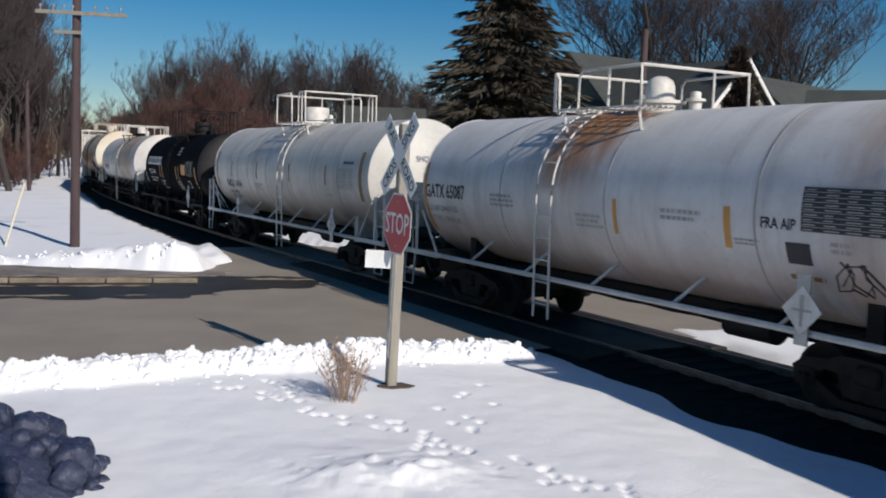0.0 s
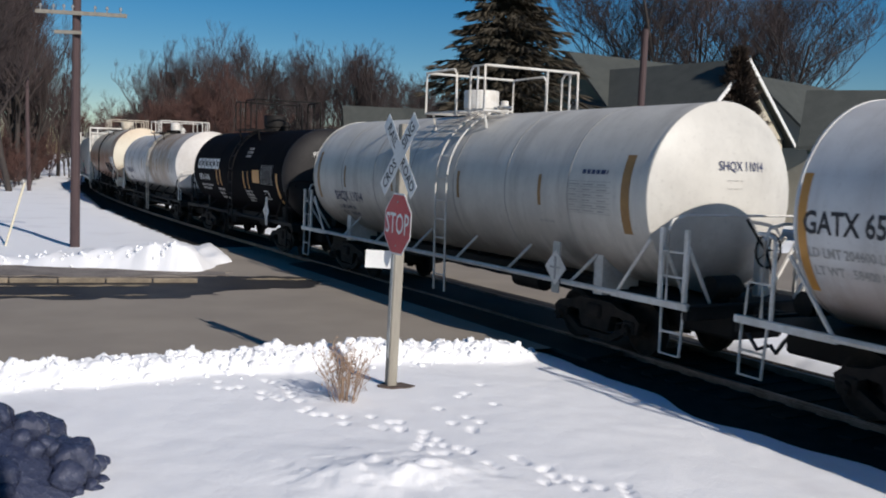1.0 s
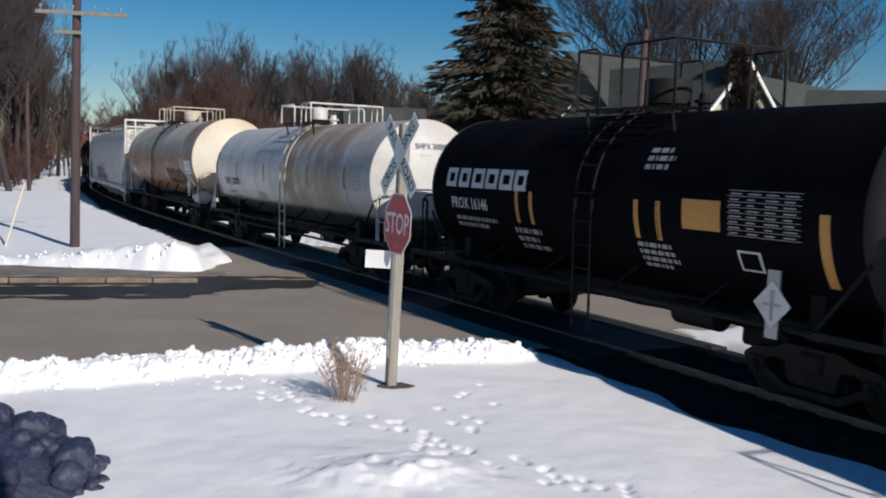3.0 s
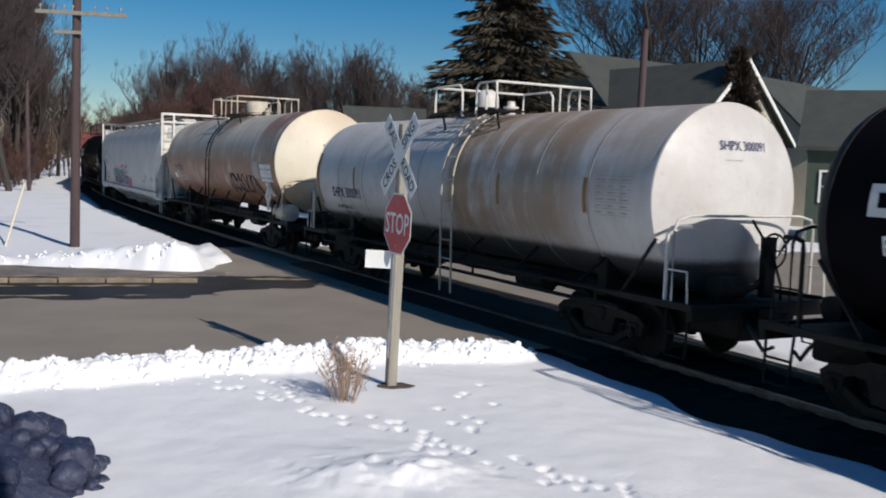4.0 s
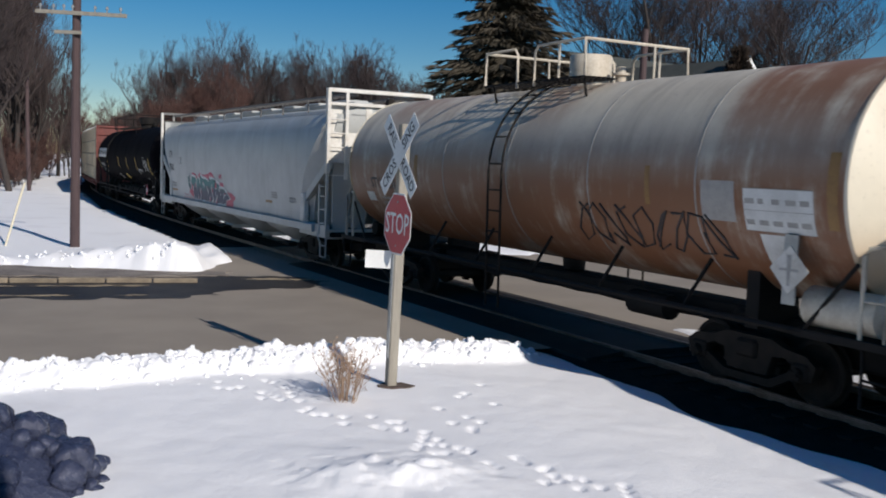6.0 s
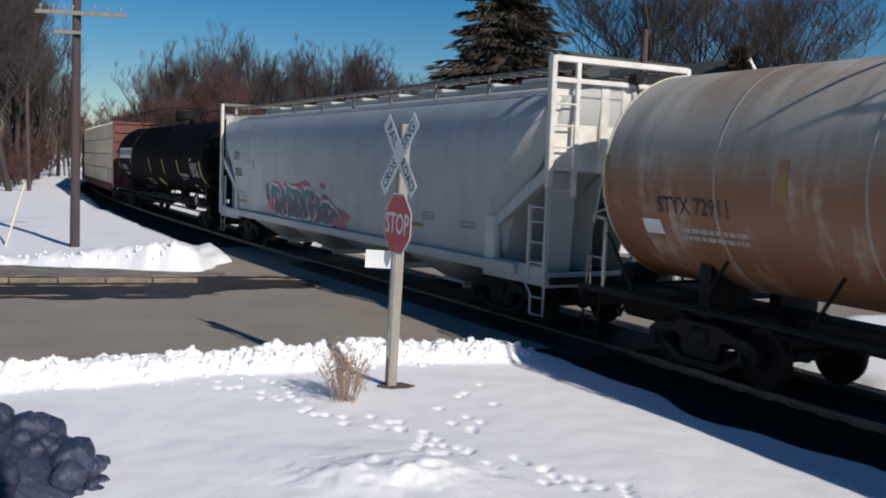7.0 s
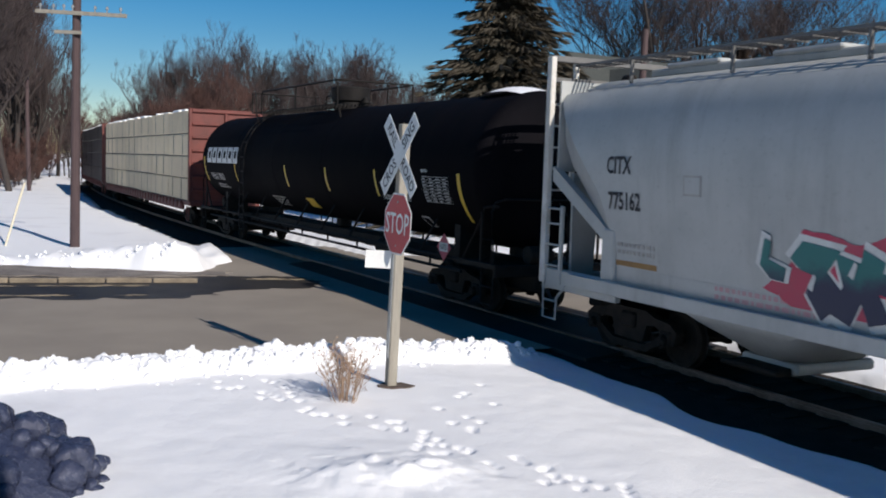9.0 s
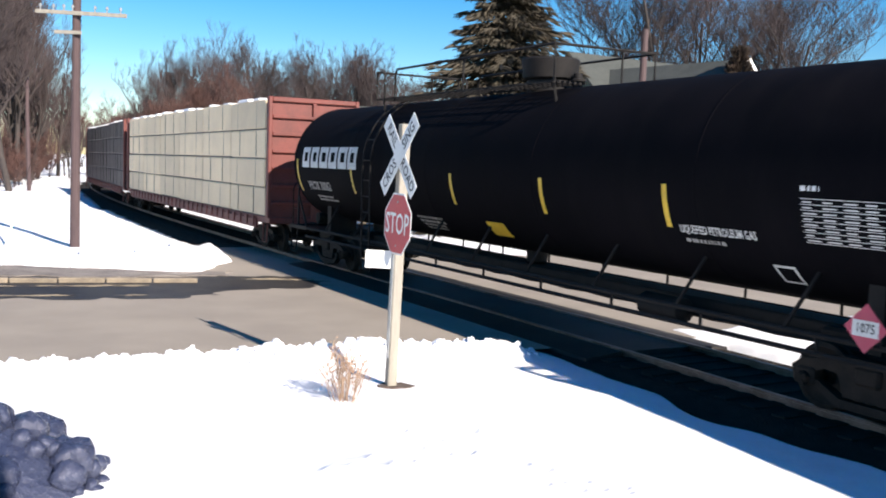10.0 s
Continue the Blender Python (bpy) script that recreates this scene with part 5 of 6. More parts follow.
for x in (-5.9, -0.92, 2.2, 5.25):
    tank_panel(car, R, ZC, x, x + 0.1, -0.72, -0.1, YELLOW)
tank_panel(car, R, ZC, -0.02, 0.62, -1.43, -1.05, YELLOW)
tank_panel(car, R, ZC, 9.15, 9.27, -1.15, -0.1, YELLOW)
tank_panel(car, R, ZC, -9.65, -9.55, -0.8, 0.1, YELLOW)
tank_text(car, R, ZC, 5.5, -0.73, "LIQUEFIED PETROLEUM GAS", 0.17, LETTER, squeeze=0.64)
bars(car, R, ZC, 5.55, -0.93, 1, 0.9, 0.06, FADED, 44)
data_table(car, R, ZC, 7.65, 8.8, -0.73, -0.19, None, LETTER, 8, 4, 6)
bars(car, R, ZC, 7.65, -0.1, 1, 0.35, 0.06, LETTER, 45)
tank_panel(car, R, ZC, 6.95, 7.3, -1.5, -1.15, LETTER)
tank_panel(car, R, ZC, 6.99, 7.26, -1.46, -1.19, BLACKTANK, "marking", 0.009)
pl = placard(car, 8.6, 1.22, PINKRED, -1.46, 0.2)
pts, fs = text_points("1075", 0.15, "CENTER", 0.85)
part("placard_band", Shape().box(8.43, 8.77, -1.478, -1.473, 1.13, 1.31), LETTER, car)
part("lettering", Shape().add([(8.6 + u, -1.48, 1.22 + v) for u, v in pts], fs), BLACK, car)
bars(car, R, ZC, -3.0, -1.2, 4, 1.2, 0.07, FADED, 46)
cap = Shape()
cap.loft([[(x, 1.56 * math.sin(a), 2.8 + (1.56 + 0.13 * (1 - (abs(x - 8.9) / 0.8) ** 2)) * math.cos(a)) for a in np.linspace(-0.42 * (1 - 0.3 * abs(x - 8.9)), 0.5, 9)] for x in np.linspace(8.1, 9.7, 9)], closed=False)
part("snow_patch", cap, SNOW, car, "patch of snow on the tank's top", smooth=60)


# centre-beam lumber cars
def lumber_car(s_mid, half, wrap_mat, label, seed):
    rnd_ = random.Random(seed)
    car = thing("lumber_car", label, "flat car", group="cars of the freight train")
    part("deck", Shape().box(-half, half, -1.4, 1.4, 0.92, 1.1, bevel=0.02), OXIDE, car)
    part("side_sill", Shape().box(-half + 1.2, half - 1.2, -1.46, -1.36, 0.72, 1.0, bevel=0.02), OXIDE, car)
    part("side_sill", Shape().box(-half + 1.2, half - 1.2, 1.36, 1.46, 0.72, 1.0, bevel=0.02), OXIDE, car)
    part("center_sill", Shape().box(-half, half, -0.3, 0.3, 0.66, 0.94, bevel=0.03), STEEL, car)
    for d in (-1, 1):
        x0, x1 = sorted((d * half, d * (half - 0.22)))
        part("bulkhead", Shape().box(x0 + 0.1 if d < 0 else x0, x1 if d < 0 else x1 - 0.1, -1.34, 1.34, 1.08, 4.6), OXIDE, car)
        for y in (-1.4, 0.0, 1.4):
            part("bulkhead_post", Shape().box(x0, x1, y - 0.06, y + 0.06, 1.08, 4.6 if y == 0 else 4.75, bevel=0.02), OXIDE, car)
        part("bulkhead_beam", Shape().box(x0, x1, -1.34, 1.34, 4.6, 4.74, bevel=0.02), OXIDE, car)
        for z in np.arange(1.5, 4.5, 0.52):
            part("bulkhead_rib", Shape().box(x0 + (0.1 if d > 0 else 0), x1 - (0 if d > 0 else 0.1), -1.33, 1.33, z, z + 0.1, bevel=0.02), OXIDE, car)
        part("coupler", Shape().box(min(d * (half - 0.1), d * (half + 0.5)), max(d * (half - 0.1), d * (half + 0.5)), -0.14, 0.14, 0.68, 0.96, bevel=0.05), TRUCK, car)
        part("sill_step", Shape().tube([(d * (half - 0.5), -1.42, 0.9), (d * (half - 0.48), -1.44, 0.35), (d * (half - 0.1), -1.44, 0.35), (d * (half - 0.08), -1.42, 0.9)], 0.022, 6), OXIDE, car)
    part("center_beam", Shape().box(-half + 0.2, half - 0.2, -0.08, 0.08, 1.1, 4.66), OXIDE, car)
    for k in range(30):
        x = -half + 1.4 + k * (2 * half - 2.8) / 29
        part("side_stake_pocket", Shape().box(x - 0.08, x + 0.08, -1.5, -1.44, 0.78, 1.08, bevel=0.01), OXIDE, car)
    n_x, n_z = 6, 4
    bx = (2 * half - 0.9) / n_x
    bz = 3.56 / n_z
    for y0, y1 in ((-1.42, -0.1), (0.1, 1.42)):
        for i in range(n_x):
            for j in range(n_z):
                x = -half + 0.45 + i * bx
                z = 1.1 + j * bz
                cut = rnd_.uniform(-0.02, 0.02)
                sh = Shape().box(x + 0.03, x + bx - 0.03, y0 + abs(cut), y1 - abs(cut), z + 0.05 - 0.03 * rnd_.random(), z + bz - 0.01 + (0.06 * rnd_.random() if j == n_z - 1 else 0), bevel=0.03)
                pk = part("lumber_pack", sh, wrap_mat, car)
                if y0 < 0:
                    for q in (0.26 + rnd_.uniform(-0.05, 0.05), 0.72 + rnd_.uniform(-0.05, 0.05)):
                        part("strap", Shape().box(x + bx * q - 0.012, x + bx * q + 0.012, y0 - 0.004, y0 + 0.1, z + 0.06, z + bz - 0.03), STRAP if wrap_mat is LUMBER else STEEL, pk)
                    part("bearer", Shape().box(x + 0.1, x + bx - 0.1, y0 + 0.05, y1, z - 0.0, z + 0.05), BLACK, pk)
    for i in range(n_x * 2):
        x = -half + 0.5 + i * bx / 2 + rnd_.uniform(0, 0.6)
        part("snow_cap", Shape().box(x, x + rnd_.uniform(0.3, 1.2), -1.35, -0.5, 4.66, 4.72 + rnd_.uniform(0.02, 0.08), bevel=0.04), SNOW, car)
    ta = half - 1.6
    CARS.append((car, s_mid, ta, add_trucks(car, ta)))
    return car


lumber_car(134.7, 12.2, LUMBER, "red-brown flat car stacked with grey-brown wrapped lumber", 1)
lumber_car(160.1, 12.2, DARKWRAP, "red-brown flat car stacked with dark wrapped lumber", 2)

# ---- things beside the track ----
def build_sign():
    base = Vector((-0.62, 12.2, -0.06))
    m = Matrix.Translation(base) @ Matrix.Rotation(radians(1.5), 4, "Y") @ Matrix.Rotation(radians(-62), 4, "Z")
    ob = thing("crossing_sign", "railroad crossing crossbuck and stop sign on a square post", "road sign", m)
    post = Shape().box(-0.06, 0.06, -0.07, 0.06, -0.3, 3.42, bevel=0.012)
    part("post", post, POSTWOOD, ob, "weathered grey square timber post")
    part("metal_strip", Shape().box(-0.035, 0.035, -0.083, -0.071, 0.4, 1.78), GALV, ob, "grey metal strip on the post")
    s, ox, oz = 0.39, 0.1, 2.15
    c = s * math.tan(math.pi / 8)
    octo = [(c, s), (s, c), (s, -c), (c, -s), (-c, -s), (-s, -c), (-s, c), (-c, s)]
    st = part("stop_sign", Shape().plate([(ox + u, oz + v) for u, v in octo], "Y", -0.085, -0.08), SIGNWHITE, ob, "red octagonal stop sign with white letters")
    part("red_field", Shape().plate([(ox + u * 0.945, oz + v * 0.945) for u, v in octo], "Y", -0.089, -0.086), RED, st)
    pts, fs = text_points("STOP", 0.38, "CENTER", 0.76, 0.01)
    part("lettering", Shape().add([(ox + u, -0.092, oz - 0.01 + v) for u, v in pts], fs), SIGNWHITE, st)
    for z in (oz - 0.28, oz + 0.28):
        part("bolt", Shape().spin([(-0.1, 0.012), (-0.089, 0.012)], 8, "Y", Matrix.Translation((ox, 0, z))), GALV, st)
    for ang, words, y in ((-45, ("RAIL", "ROAD"), -0.1), (45, ("CROS", "SING"), -0.112)):
        mm = Matrix.Translation((ox, 0, 3.02)) @ Matrix.Rotation(radians(-ang), 4, "Y")
        bl = part("crossbuck_blade", Shape().plate([(-0.64, -0.116), (0.64, -0.116), (0.64, 0.116), (-0.64, 0.116)], "Y", y - 0.004, y, mm), SIGNWHITE, ob, "white crossbuck blade with black letters")
        for word, u0 in zip(words, (-0.35, 0.35)):
            pts, fs = text_points(word, 0.19, "CENTER", 0.95, 0.012)
            part("lettering", Shape().add([mm @ Vector((u0 + u, y - 0.007, v)) for u, v in pts], fs), BLACK, bl)
    # pale plate behind, facing the other road
    part("tracks_plate", Shape().box(-0.42, 0.0, -0.02, -0.01, 1.56, 1.79, pose(0, 0, 0, 0, 0, 62)), SIGNWHITE, ob, "blank pale back of a small plate")
    return ob


POSTWOOD = surface("weathered grey timber", (0.33, 0.31, 0.26), (0.23, 0.21, 0.18), 0.85, 2, 30, 0.6, 0.008, stretch=(4, 4, 0.4))
build_sign()


def build_weed():
    rnd = random.Random(3)
    ob = thing("dry_weed", "dry tan weed clump standing in the snow", "dry weed", pose(-1.13, 11.3, -0.05))
    for k in range(46):
        a, lean = rnd.uniform(0, 6.28), rnd.uniform(0.02, 0.34)
        h = rnd.uniform(0.35, 0.78)
        r0 = rnd.uniform(0, 0.16)
        p0 = Vector((r0 * math.cos(a), r0 * math.sin(a), -0.05))
        p1 = p0 + Vector((lean * math.cos(a) * 0.5, lean * math.sin(a) * 0.5, h * 0.6))
        p2 = p0 + Vector((lean * math.cos(a), lean * math.sin(a), h))
        sh = Shape().tube([p0, p1, p2], 0.005, 4, True, 0.0025)
        for q in range(7):
            b = p1.lerp(p2, rnd.random()) if q > 1 else p0.lerp(p1, rnd.uniform(0.5, 1))
            e = b + Vector((rnd.uniform(-0.09, 0.09), rnd.uniform(-0.09, 0.09), rnd.uniform(0.03, 0.13)))
            sh.tube([b, e], 0.003, 3, True, 0.0015)
            for z in range(2):
                f = e + Vector((rnd.uniform(-0.03, 0.03), rnd.uniform(-0.03, 0.03), rnd.uniform(0, 0.05)))
                sh.tube([e, f], 0.006, 3, True, 0.002)
        part("stalk", sh, HEMP, ob)


build_weed()


def build_poles():
    # utility pole with crossarms
    ob = thing("utility_pole", "dark wooden utility pole with two crossarms", "utility pole", pose(-11.43, 29.36, -0.2, 0, 0, 0), "utility poles")
    part("pole", Shape().tube([(0, 0, 0), (0.04, 0, 5), (0.1, 0, 10.5)], 0.15, 12, True, 0.115), POLE, ob)
    part("crossarm", Shape().box(-1.6, 1.45, -0.2, -0.12, 7.2, 7.31, pose(0, 0, 0, 0, 3.0, -12)), POSTWOOD, ob)
    part("crossarm", Shape().box(-0.8, 0.08, -0.2, -0.12, 6.63, 6.73, pose(0, 0, 0, 0, 2.0, -12)), POSTWOOD, ob)
    for x in (-1.45, -1.0, -0.65, -0.35, 0.4, 0.8, 1.25):
        part("insulator", Shape().spin([(0, 0.02), (0.08, 0.02), (0.09, 0.045), (0.16, 0.04), (0.19, 0.015)], 8, "Z", pose(0, 0, 0, 0, 3.0, -12) @ Matrix.Translation((x, -0.16, 7.31))), GALV, ob)
    g = thing("guy_wire", "steel guy wire with a pale yellow guard tube", "guy wire")
    part("wire", Shape().tube([(-13.42, 28.96, -0.1), (-11.35, 29.3, 7.0)], 0.008, 5), STEEL, g)
    part("guard_tube", Shape().tube([(-13.40, 28.95, -0.08), (-12.83, 29.04, 1.9)], 0.035, 8), GUARD, g)
    p = thing("utility_pole", "weathered wooden utility pole at the wood's edge", "utility pole", pose(-30.3, 69.3, 0.0), "utility poles")
    part("pole", Shape().tube([(0, 0, -0.5), (-0.1, 0, 5), (-0.15, 0, 10)], 0.16, 10, True, 0.12), POLE, p)
    part("crossarm", Shape().box(-0.5, 0.6, -0.2, -0.1, 8.7, 8.82), POLE, p)
    q = thing("utility_pole", "grey wooden utility pole before the green house", "utility pole", pose(7.97, 40.0, -0.2), "utility poles")
    part("pole", Shape().tube([(0, 0, 0), (0.05, 0, 4), (0.1, 0, 8.95)], 0.17, 12, True, 0.14), POLE, q)


GUARD = surface("pale yellow plastic guard", (0.72, 0.66, 0.5), (0.62, 0.57, 0.44), 0.6, 2, 20, 0.1, 0.003)
build_poles()


# ---- trees ----
def bare_tree_meshes(name, seed, height, spread, levels, first, wood, twig, stems=1, droop=0.0, kids=(7, 6, 5), up=0.5, fine=0.0095):
    """Trunk with limbs, and the fine twigs as a second mesh."""
    rnd = random.Random(seed)
    limbs, twigs = Shape(), Shape()

    def grow(p, d, length, r, level):
        n = 4 if level < 2 else 3
        pts = [p]
        dd = d.copy()
        for k in range(n):
            wob = 0.16 if level == 0 else 0.28
            dd = (dd + Vector((rnd.uniform(-wob, wob), rnd.uniform(-wob, wob), rnd.uniform(-0.08, 0.16) + up * 0.12))).normalized()
            pts.append(pts[-1] + dd * length / n)
        target = limbs if level < 2 else twigs
        target.tube(pts, r, 7 if level == 0 else (5 if level == 1 else 3), False, r * 0.45 if level < levels else r * 0.3)
        if level >= levels:
            return
        for k in range(kids[min(level, len(kids) - 1)]):
            t = rnd.uniform(first if level == 0 else 0.2, 1.0)
            f = t * n
            i = min(int(f), n - 1)
            q = pts[i].lerp(pts[i + 1], f - i)
            az = rnd.uniform(0, 6.283)
            out = Vector((math.cos(az), math.sin(az), 0))
            nd = (dd * rnd.uniform(0.3, 0.8) + out * spread * rnd.uniform(0.6, 1.1) + Vector((0, 0, up * rnd.uniform(0.2, 0.9) - droop))).normalized()
            grow(q, nd, length * rnd.uniform(0.42, 0.66) * (1.15 - 0.4 * t), max(r * 0.5 * (1.1 - 0.5 * t), fine), level + 1)
    for k in range(stems):
        az = rnd.uniform(0, 6.28)
        lean = 0.0 if stems == 1 else 0.28
        b = Vector((math.cos(az), math.sin(az), 0)) * (0 if stems == 1 else 0.4)
        grow(b, Vector((lean * math.cos(az), lean * math.sin(az), 1)).normalized(), height * rnd.uniform(0.66, 0.8), height * 0.014 / (stems ** 0.4), 0)
    return limbs.mesh("trunk", wood, 60), twigs.mesh("crown", twig)


def plant(name, meshes, label, category, m, group=""):
    ob = thing(name, label, category, m, group)
    part("trunk", meshes[0], None, ob)
    part("crown", meshes[1], None, ob)
    return ob


KINDS = [bare_tree_meshes("bare_tree", s, 10, 0.62, 4, 0.3, BARK, TWIG, 1, 0, (9, 7, 6, 6), 0.7, 0.0065) for s in (11, 12, 13, 14)]
REDKINDS = [bare_tree_meshes("red_tree", s, 8, 0.8, 4, 0.15, BARK, REDTWIG, 3, 0, (8, 7, 6, 5), 0.7) for s in (21, 22)]
BUSH = [bare_tree_meshes("shrub", s, 3.0, 0.9, 3, 0.1, TWIG, REDTWIG, 7, 0, (7, 6, 5), 0.6) for s in (31, 32)]


def at_column(px, depth):
    """Ground place at a depth, for a heading given as tangent times 1000."""
    return px / 1000 * depth, depth


def tree_row():
    rnd = random.Random(77)

    def put(kind, k, head, d, sc, label, group, name="bare_tree"):
        x, y = at_column(head, d)
        plant(name, kind[k % len(kind)], label, name.replace("_", " "), pose(x, y, -0.3, 0, 0, rnd.uniform(0, 360)) @ Matrix.Scale(sc, 4), group)
    for k in range(78):                               # far wood behind the line
        head = -400 + k * 6.6 + rnd.uniform(-8, 8)
        tall = float(np.interp(head, (-400, -326, -316, -270, -245, -205, -160, -85, -70, 0, 110), (0.72, 0.72, 1.3, 1.35, 1.65, 1.5, 1.52, 1.5, 1.34, 1.25, 1.2)))
        put(KINDS, k, head, rnd.uniform(95, 135), tall * rnd.uniform(0.82, 1.0), "bare leafless deciduous tree in the wood", "bare trees behind the line")
    for k in range(16):                               # reddish thicket
        put(REDKINDS, k, -305 + k * 8 + rnd.uniform(-6, 6), rnd.uniform(84, 98), rnd.uniform(1.0, 1.4) * (1 - 0.35 * abs(k - 8) / 8), "reddish bare thicket tree", "reddish thicket")
    for k in range(76):                               # wood on the left, beyond the snow
        head = -690 + k * 4.6 + rnd.uniform(-8, 8)
        d = rnd.uniform(78, 130)
        x, y = at_column(head, d)
        if track_side(np.array([x]), np.array([y]))[0] < 5:
            continue
        low = 1.0 if head < -405 else 0.4
        put(KINDS, k, head, d, low * rnd.uniform(1.3, 2.1), "bare leafless tree at the wood's edge", "trees on the left bank")
    for k in range(70):
        head = -700 + k * 5.2 + rnd.uniform(-6, 6)
        d = rnd.uniform(74, 110)
        x, y = at_column(head, d)
        if track_side(np.array([x]), np.array([y]))[0] < 5:
            continue
        put(BUSH, k, head, d, rnd.uniform(0.9, 1.7), "bare red-brown shrub at the wood's edge", "shrubs on the bank", "shrub")
    for k in range(34):                               # low brush between the trunks
        head = -475 + k * 2.5 + rnd.uniform(-4, 4)
        d = rnd.uniform(80, 104)
        x, y = at_column(head, d)
        if track_side(np.array([x]), np.array([y]))[0] > 6:
            put(BUSH, k, head, d, rnd.uniform(0.8, 1.3), "bare red-brown shrub at the wood's edge", "shrubs on the bank", "shrub")
    for k in range(40):                               # far rise that closes the wood
        head = -480 + k * 13 + rnd.uniform(-6, 6)
        put(REDKINDS, k, head, rnd.uniform(150, 190), rnd.uniform(1.1, 1.4), "bare tree in the far wood", "far wood")


tree_row()
BIG = bare_tree_meshes("big_tree", 41, 17, 0.7, 4, 0.25, BARK, TWIG, 1, 0, (10, 8, 7, 5), 0.4)
plant("bare_tree", BIG, "large bare tree leaning at the snow's edge", "tree", pose(-30.9, 67.5, -0.2, 0, -6, 20), "trees on the left bank")
plant("bare_tree", BIG, "large bare tree at the snow's edge", "tree", pose(-36.0, 72.0, -0.2, 0, -2, 150), "trees on the left bank")
SPREADING = [bare_tree_meshes("spreading_tree", s, 15, 0.8, 4, 0.12, BARK, TWIG, 3, 0, (9, 8, 7, 6), 0.55, 0.008) for s in (51, 52)]
for x, y, turn, size, k in ((17.2, 72, 40, 1.4, 0), (20.2, 73, 10, 1.42, 1), (23.4, 74, 200, 1.25, 0)):
    plant("bare_tree", SPREADING[k], "broad bare tree with rising limbs behind the green house", "tree", pose(x, y, -0.2, 0, 0, turn) @ Matrix.Scale(size, 4), "trees behind the house")


def conifer(name, label, place, height, width, material, seed, whorls, per, tight=False):
    rnd = random.Random(seed)
    ob = thing(name, label, "conifer", place)
    part("trunk", Shape().tube([(0, 0, -0.3), (0.03, 0, height * 0.5), (0, 0, height * 0.98)], height * 0.016, 8, True, 0.02), BARK, ob)
    sh = Shape()
    for w in range(whorls):
        t = (w + rnd.uniform(-0.3, 0.3)) / whorls
        z = height * (0.06 + 0.93 * t)
        reach = width * 0.5 * ((1 - t) ** (0.8 if not tight else 0.95)) * rnd.uniform(0.82, 1.12) + 0.1
        for k in range(per):
            az = rnd.uniform(0, 6.283)
            rr = reach * rnd.uniform(0.62, 1.16)
            d = Vector((math.cos(az), math.sin(az), 0))
            side = Vector((-d.y, d.x, 0))
            drop = (0.28 * rnd.uniform(0.2, 1.9) if not tight else -0.9) * rr
            n = 6 if not tight else 3
            prev = Vector((0, 0, z))
            for q in range(n):
                f = (q + 1) / n
                c = Vector((0, 0, z)) + d * rr * f + Vector((0, 0, -drop * f * (1.15 - 0.5 * f) + rnd.uniform(-0.05, 0.05)))
                wdt = rr * 0.22 * (1.15 - f) + 0.1
                for s in (-1, 1):
                    for g in range(6 if not tight else 3):
                        tip = c + side * s * wdt * rnd.uniform(0.7, 1.3) + d * rnd.uniform(0.05, 0.3) + Vector((0, 0, -rnd.uniform(0.05, 0.3) if not tight else rnd.uniform(0.05, 0.3)))
                        a = prev + Vector((0, 0, rnd.uniform(-0.04, 0.05)))
                        e = (tip - a).cross(Vector((rnd.uniform(-1, 1), rnd.uniform(-1, 1), rnd.uniform(-1, 1))))
                        e = e.normalized() * rnd.uniform(0.022, 0.045)
                        m_ = a.lerp(tip, 0.55)
                        sh.add([a, m_ + e, tip, m_ - e], [(0, 1, 2, 3)])
                prev = c
    part("crown", sh, material, ob)
    return ob


conifer("spruce_tree", "tall dark green spruce behind the railway", pose(2.45, 41, -0.2), 13.2, 11.0, NEEDLE, 61, 44, 15)
conifer("arborvitae", "narrow bronzed evergreen beside the house", pose(14.2, 47.2, -0.2), 9.3, 4.4, BROWNNEEDLE, 62, 60, 22, True)
for k, (x, y, s) in enumerate(((15.0, 74, 9.5), (17.5, 76, 9.8), (21, 76, 9.2), (12.7, 74, 10.2))):
    conifer("pine_tree", "dark evergreen far behind the house", pose(x, y, -0.2), s + 2, 5.0, NEEDLE, 63 + k, 24, 10)


CREAMWALL = surface("cream siding", (0.55, 0.5, 0.4), (0.46, 0.42, 0.34), 0.7, 1, 20, 0.2, 0.005)


# ---- houses ----
def gable_house(name, label, place, *sizes, **more):
    ob = thing(name, label, "house", place)
    gable_parts(ob, Matrix.Identity(4), *sizes, **more)
    return ob


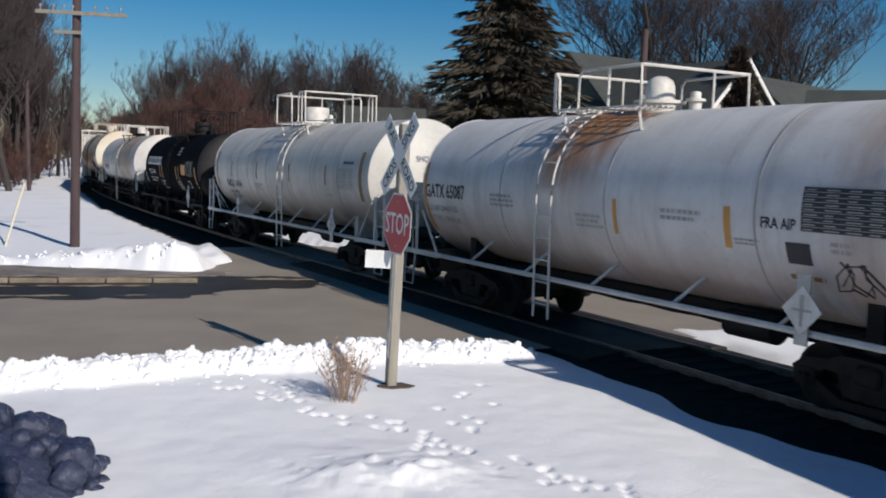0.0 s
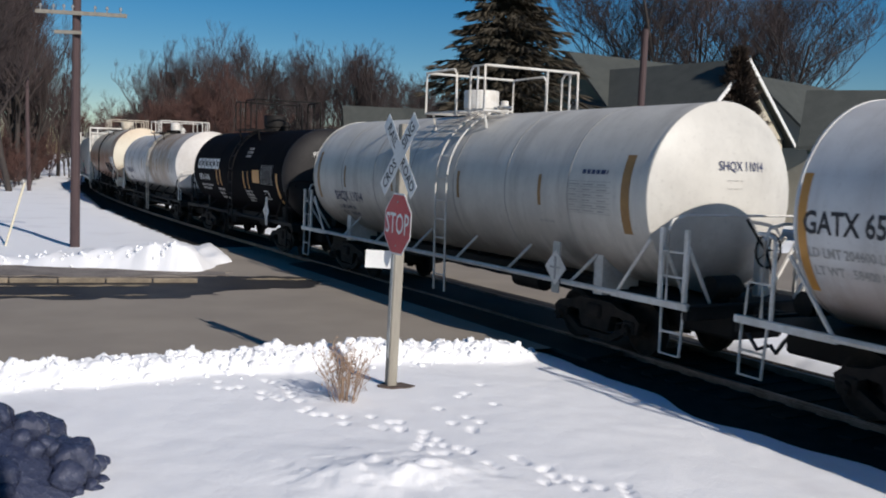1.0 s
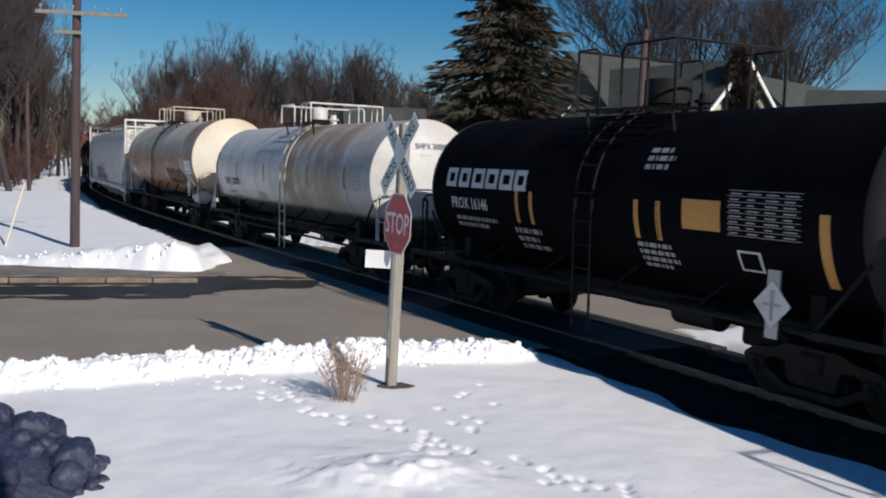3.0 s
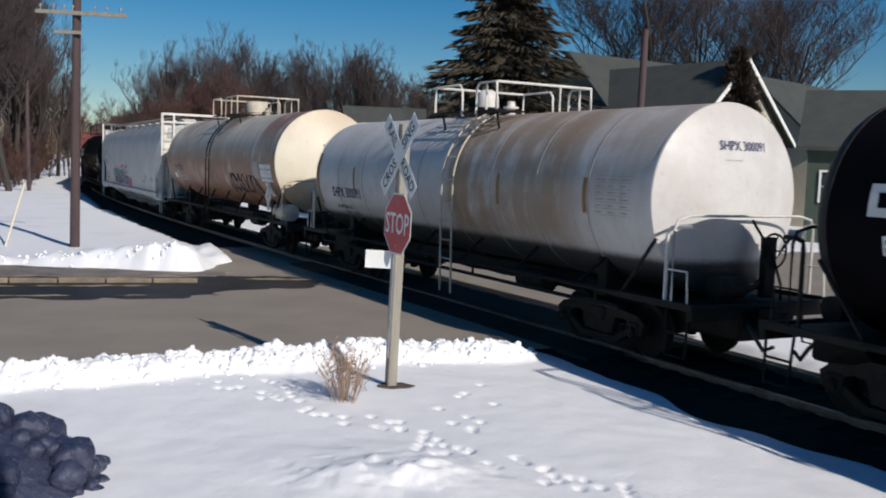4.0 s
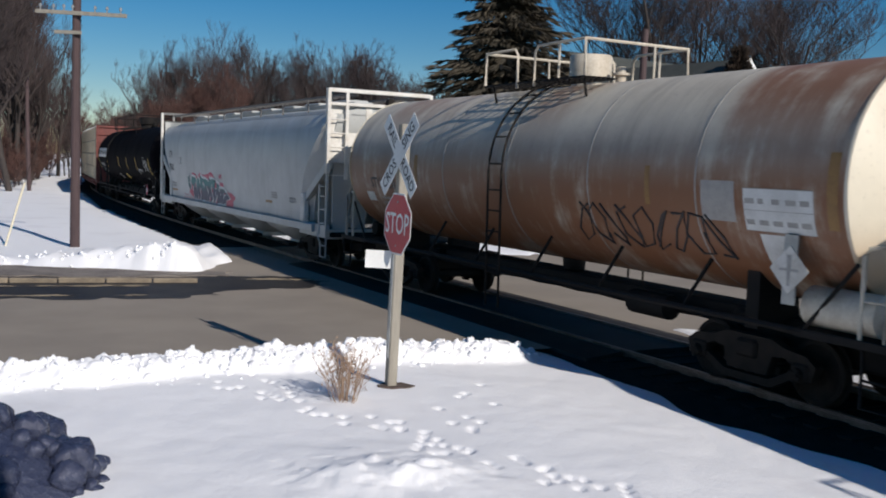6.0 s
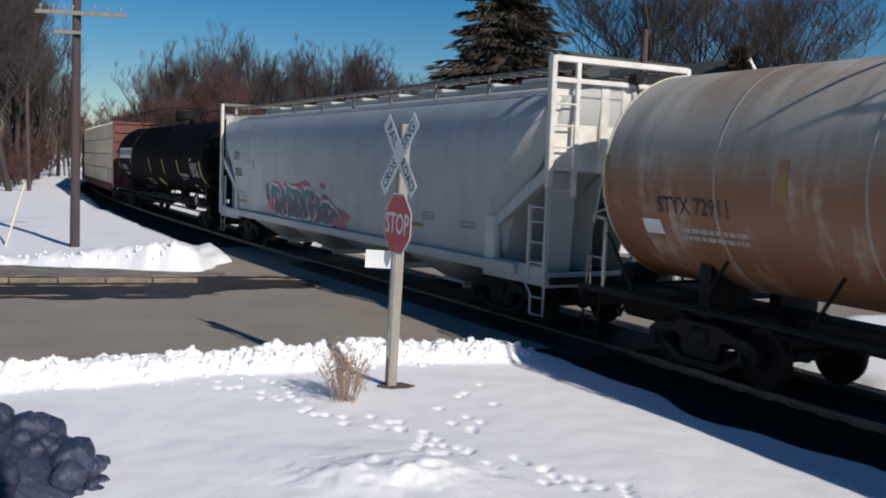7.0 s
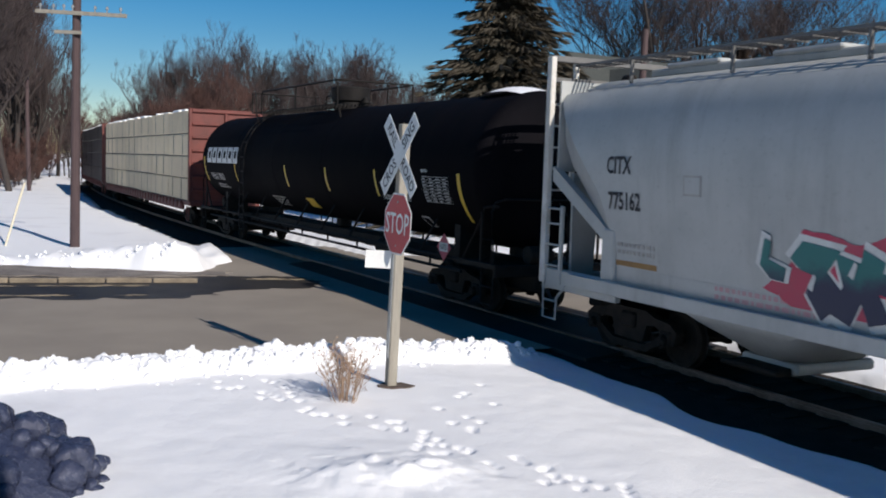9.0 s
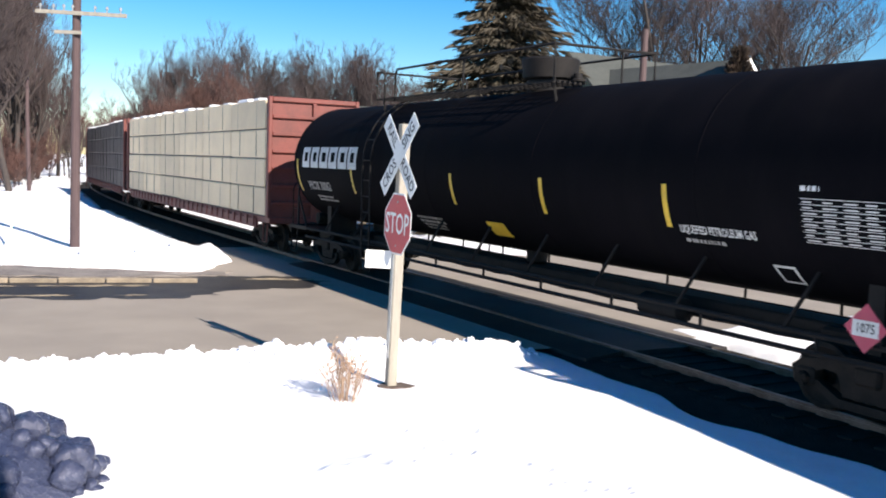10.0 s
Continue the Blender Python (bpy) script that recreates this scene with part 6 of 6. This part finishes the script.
def gable_parts(ob, at, length, depth, wall_h, roof_h, over=0.45, windows=(), gable_trim=True, wall_mat=None):
    siding = wall_mat or SIDING
    w = Shape().box(-length / 2, length / 2, -depth / 2, depth / 2, 0, wall_h)
    part("wall", w, siding, ob, at=at)
    for d in (-1, 1):
        part("gable", Shape().plate([(-depth / 2, wall_h), (depth / 2, wall_h), (0, wall_h + roof_h)], "X", d * length / 2 - 0.1, d * length / 2), siding, ob, at=at)
    for d in (-1, 1):
        k = 1 + over / (depth / 2)
        out = [(0, wall_h + roof_h + 0.02), (d * depth / 2 * k, wall_h - roof_h * over / (depth / 2)), (d * depth / 2 * k, wall_h - roof_h * over / (depth / 2) + 0.18), (0, wall_h + roof_h + 0.22)]
        part("roof", Shape().plate(out, "X", -length / 2 - over, length / 2 + over), ROOF, ob, at=at)
        if gable_trim:
            for e in (-1, 1):
                tr = [(0, wall_h + roof_h - 0.02), (d * depth / 2 * k, wall_h - roof_h * over / (depth / 2) - 0.02), (d * depth / 2 * k, wall_h - roof_h * over / (depth / 2) + 0.22), (0, wall_h + roof_h + 0.26)]
                a, b = sorted((e * (length / 2 + over), e * (length / 2 + over + 0.06)))
                part("bargeboard", Shape().plate(tr, "X", a, b), TRIM, ob, at=at)
    for face, u, z, ww, hh in windows:
        m = {"S": Matrix.Translation((u, -depth / 2, z)), "E": Matrix.Translation((length / 2, u, z)) @ Matrix.Rotation(radians(90), 4, "Z"), "W": Matrix.Translation((-length / 2, u, z)) @ Matrix.Rotation(radians(-90), 4, "Z")}[face]
        wn_ = part("window", Shape().box(-ww / 2, ww / 2, -0.02, 0.05, -hh / 2, hh / 2, m), GLASS, ob, at=at)
        fr = Shape()
        for a in ((-ww / 2 - 0.1, -ww / 2, -hh / 2 - 0.1, hh / 2 + 0.1), (ww / 2, ww / 2 + 0.1, -hh / 2 - 0.1, hh / 2 + 0.1), (-ww / 2, ww / 2, hh / 2, hh / 2 + 0.1), (-ww / 2, ww / 2, -hh / 2 - 0.1, -hh / 2), (-ww / 2, ww / 2, -0.03, 0.03), (-0.03, 0.03, -hh / 2, hh / 2)):
            fr.box(a[0], a[1], -0.08, 0.04, a[2], a[3], m)
        part("window_frame", fr, TRIM, wn_)


house = gable_house("house", "dark green house with grey shingle roof and white bargeboards", pose(11.9, 57.9, -0.2, 0, 0, 33), 11.5, 9.4, 5.2, 4.3, gable_trim=False, windows=(("W", -1.2, 5.2, 1.0, 1.3), ("W", 2.0, 2.0, 1.0, 1.3)))
wing = house.matrix_basis.inverted() @ pose(11.8, 51.5, -0.2, 0, 0, 127.3)
gable_parts(house, wing, 9.0, 7.8, 5.0, 3.6, wall_mat=CREAMWALL, windows=(("W", 0.0, 2.0, 1.2, 1.4),))
back = house.matrix_basis.inverted() @ pose(22.9, 62.5, -0.2, 0, 0, 45)
gable_parts(house, back, 12.5, 8.2, 5.1, 3.8, wall_mat=CREAMWALL, gable_trim=False)
gable_house("house", "low dark green house with white framed windows", pose(23.9, 42.9, -0.2, 0, 0, -24), 14, 6.6, 4.6, 2.4, gable_trim=False, windows=(("S", -5.9, 2.7, 0.95, 1.25), ("S", -4.75, 2.7, 0.95, 1.25), ("S", 0.5, 2.7, 1.2, 1.25)))
gable_house("house", "small far house with grey-green roof", pose(-5.6, 85, -0.2, 0, 0, 10), 6.5, 6.5, 4.9, 2.9, gable_trim=False)
# unseen house, added behind the camera and meant to shade the ice heap
gable_house("house", "tall plain house added unseen behind the camera as a shade block", pose(1.55, -5.4, -0.2, 0, 0, 40.5), 6.8, 4.6, 7.0, 0.6, gable_trim=False)


def ice_pile():
    rnd = random.Random(9)
    ob = thing("ice_pile", "heap of lumpy frozen slush with shade in its dark tone", "ice heap", pose(-3.85, 8.0, -0.1))
    for k in range(90):
        a, q = rnd.uniform(0, 6.28), rnd.random() ** 0.5
        x, y = math.cos(a) * q * 1.0, math.sin(a) * q * 0.95
        z = 0.62 * (1 - q ** 1.4) + rnd.uniform(-0.04, 0.05)
        r = rnd.choice((0.06, 0.09, 0.12, 0.16)) * rnd.uniform(0.8, 1.2)
        bm = bmesh.new()
        bmesh.ops.create_icosphere(bm, subdivisions=3, radius=r)
        off = Vector((rnd.uniform(0, 50), rnd.uniform(0, 50), 0))
        for v in bm.verts:
            v.co *= 1 + 0.35 * noise.noise(v.co * 7 + off) + 0.12 * noise.noise(v.co * 24 + off)
        me = bpy.data.meshes.new("ice_lump")
        bm.to_mesh(me)
        bm.free()
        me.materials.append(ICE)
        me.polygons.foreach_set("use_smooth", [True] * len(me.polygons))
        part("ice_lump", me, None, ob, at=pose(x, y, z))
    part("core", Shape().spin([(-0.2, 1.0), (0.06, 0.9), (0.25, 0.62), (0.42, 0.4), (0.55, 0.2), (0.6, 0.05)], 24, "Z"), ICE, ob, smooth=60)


ice_pile()

# ---- what moves ----
def motions():
    times = [k * 0.5 for k in range(21)]
    for car, mid, ta, wheels in CARS:
        rows = []
        for t in times:
            s = mid - SPEED * t - GAIN * t * t / 2
            a, b = on_line(s + ta), on_line(s - ta)
            d = b - a
            m = (a + b) / 2
            rows.append((t, pose(m.x, m.y, 0, 0, 0, math.degrees(math.atan2(d.y, d.x)))))
        walk(car, rows)
        for wheel, dx in wheels:
            turn = random.Random(dx * 7 + mid).uniform(0, 360)
            walk(wheel, [(k / 30, pose(dx, 0, WHEEL_R, 0, (turn + math.degrees(SPEED * k / 30 / WHEEL_R)) % 360, 0)) for k in range(301)])


motions()
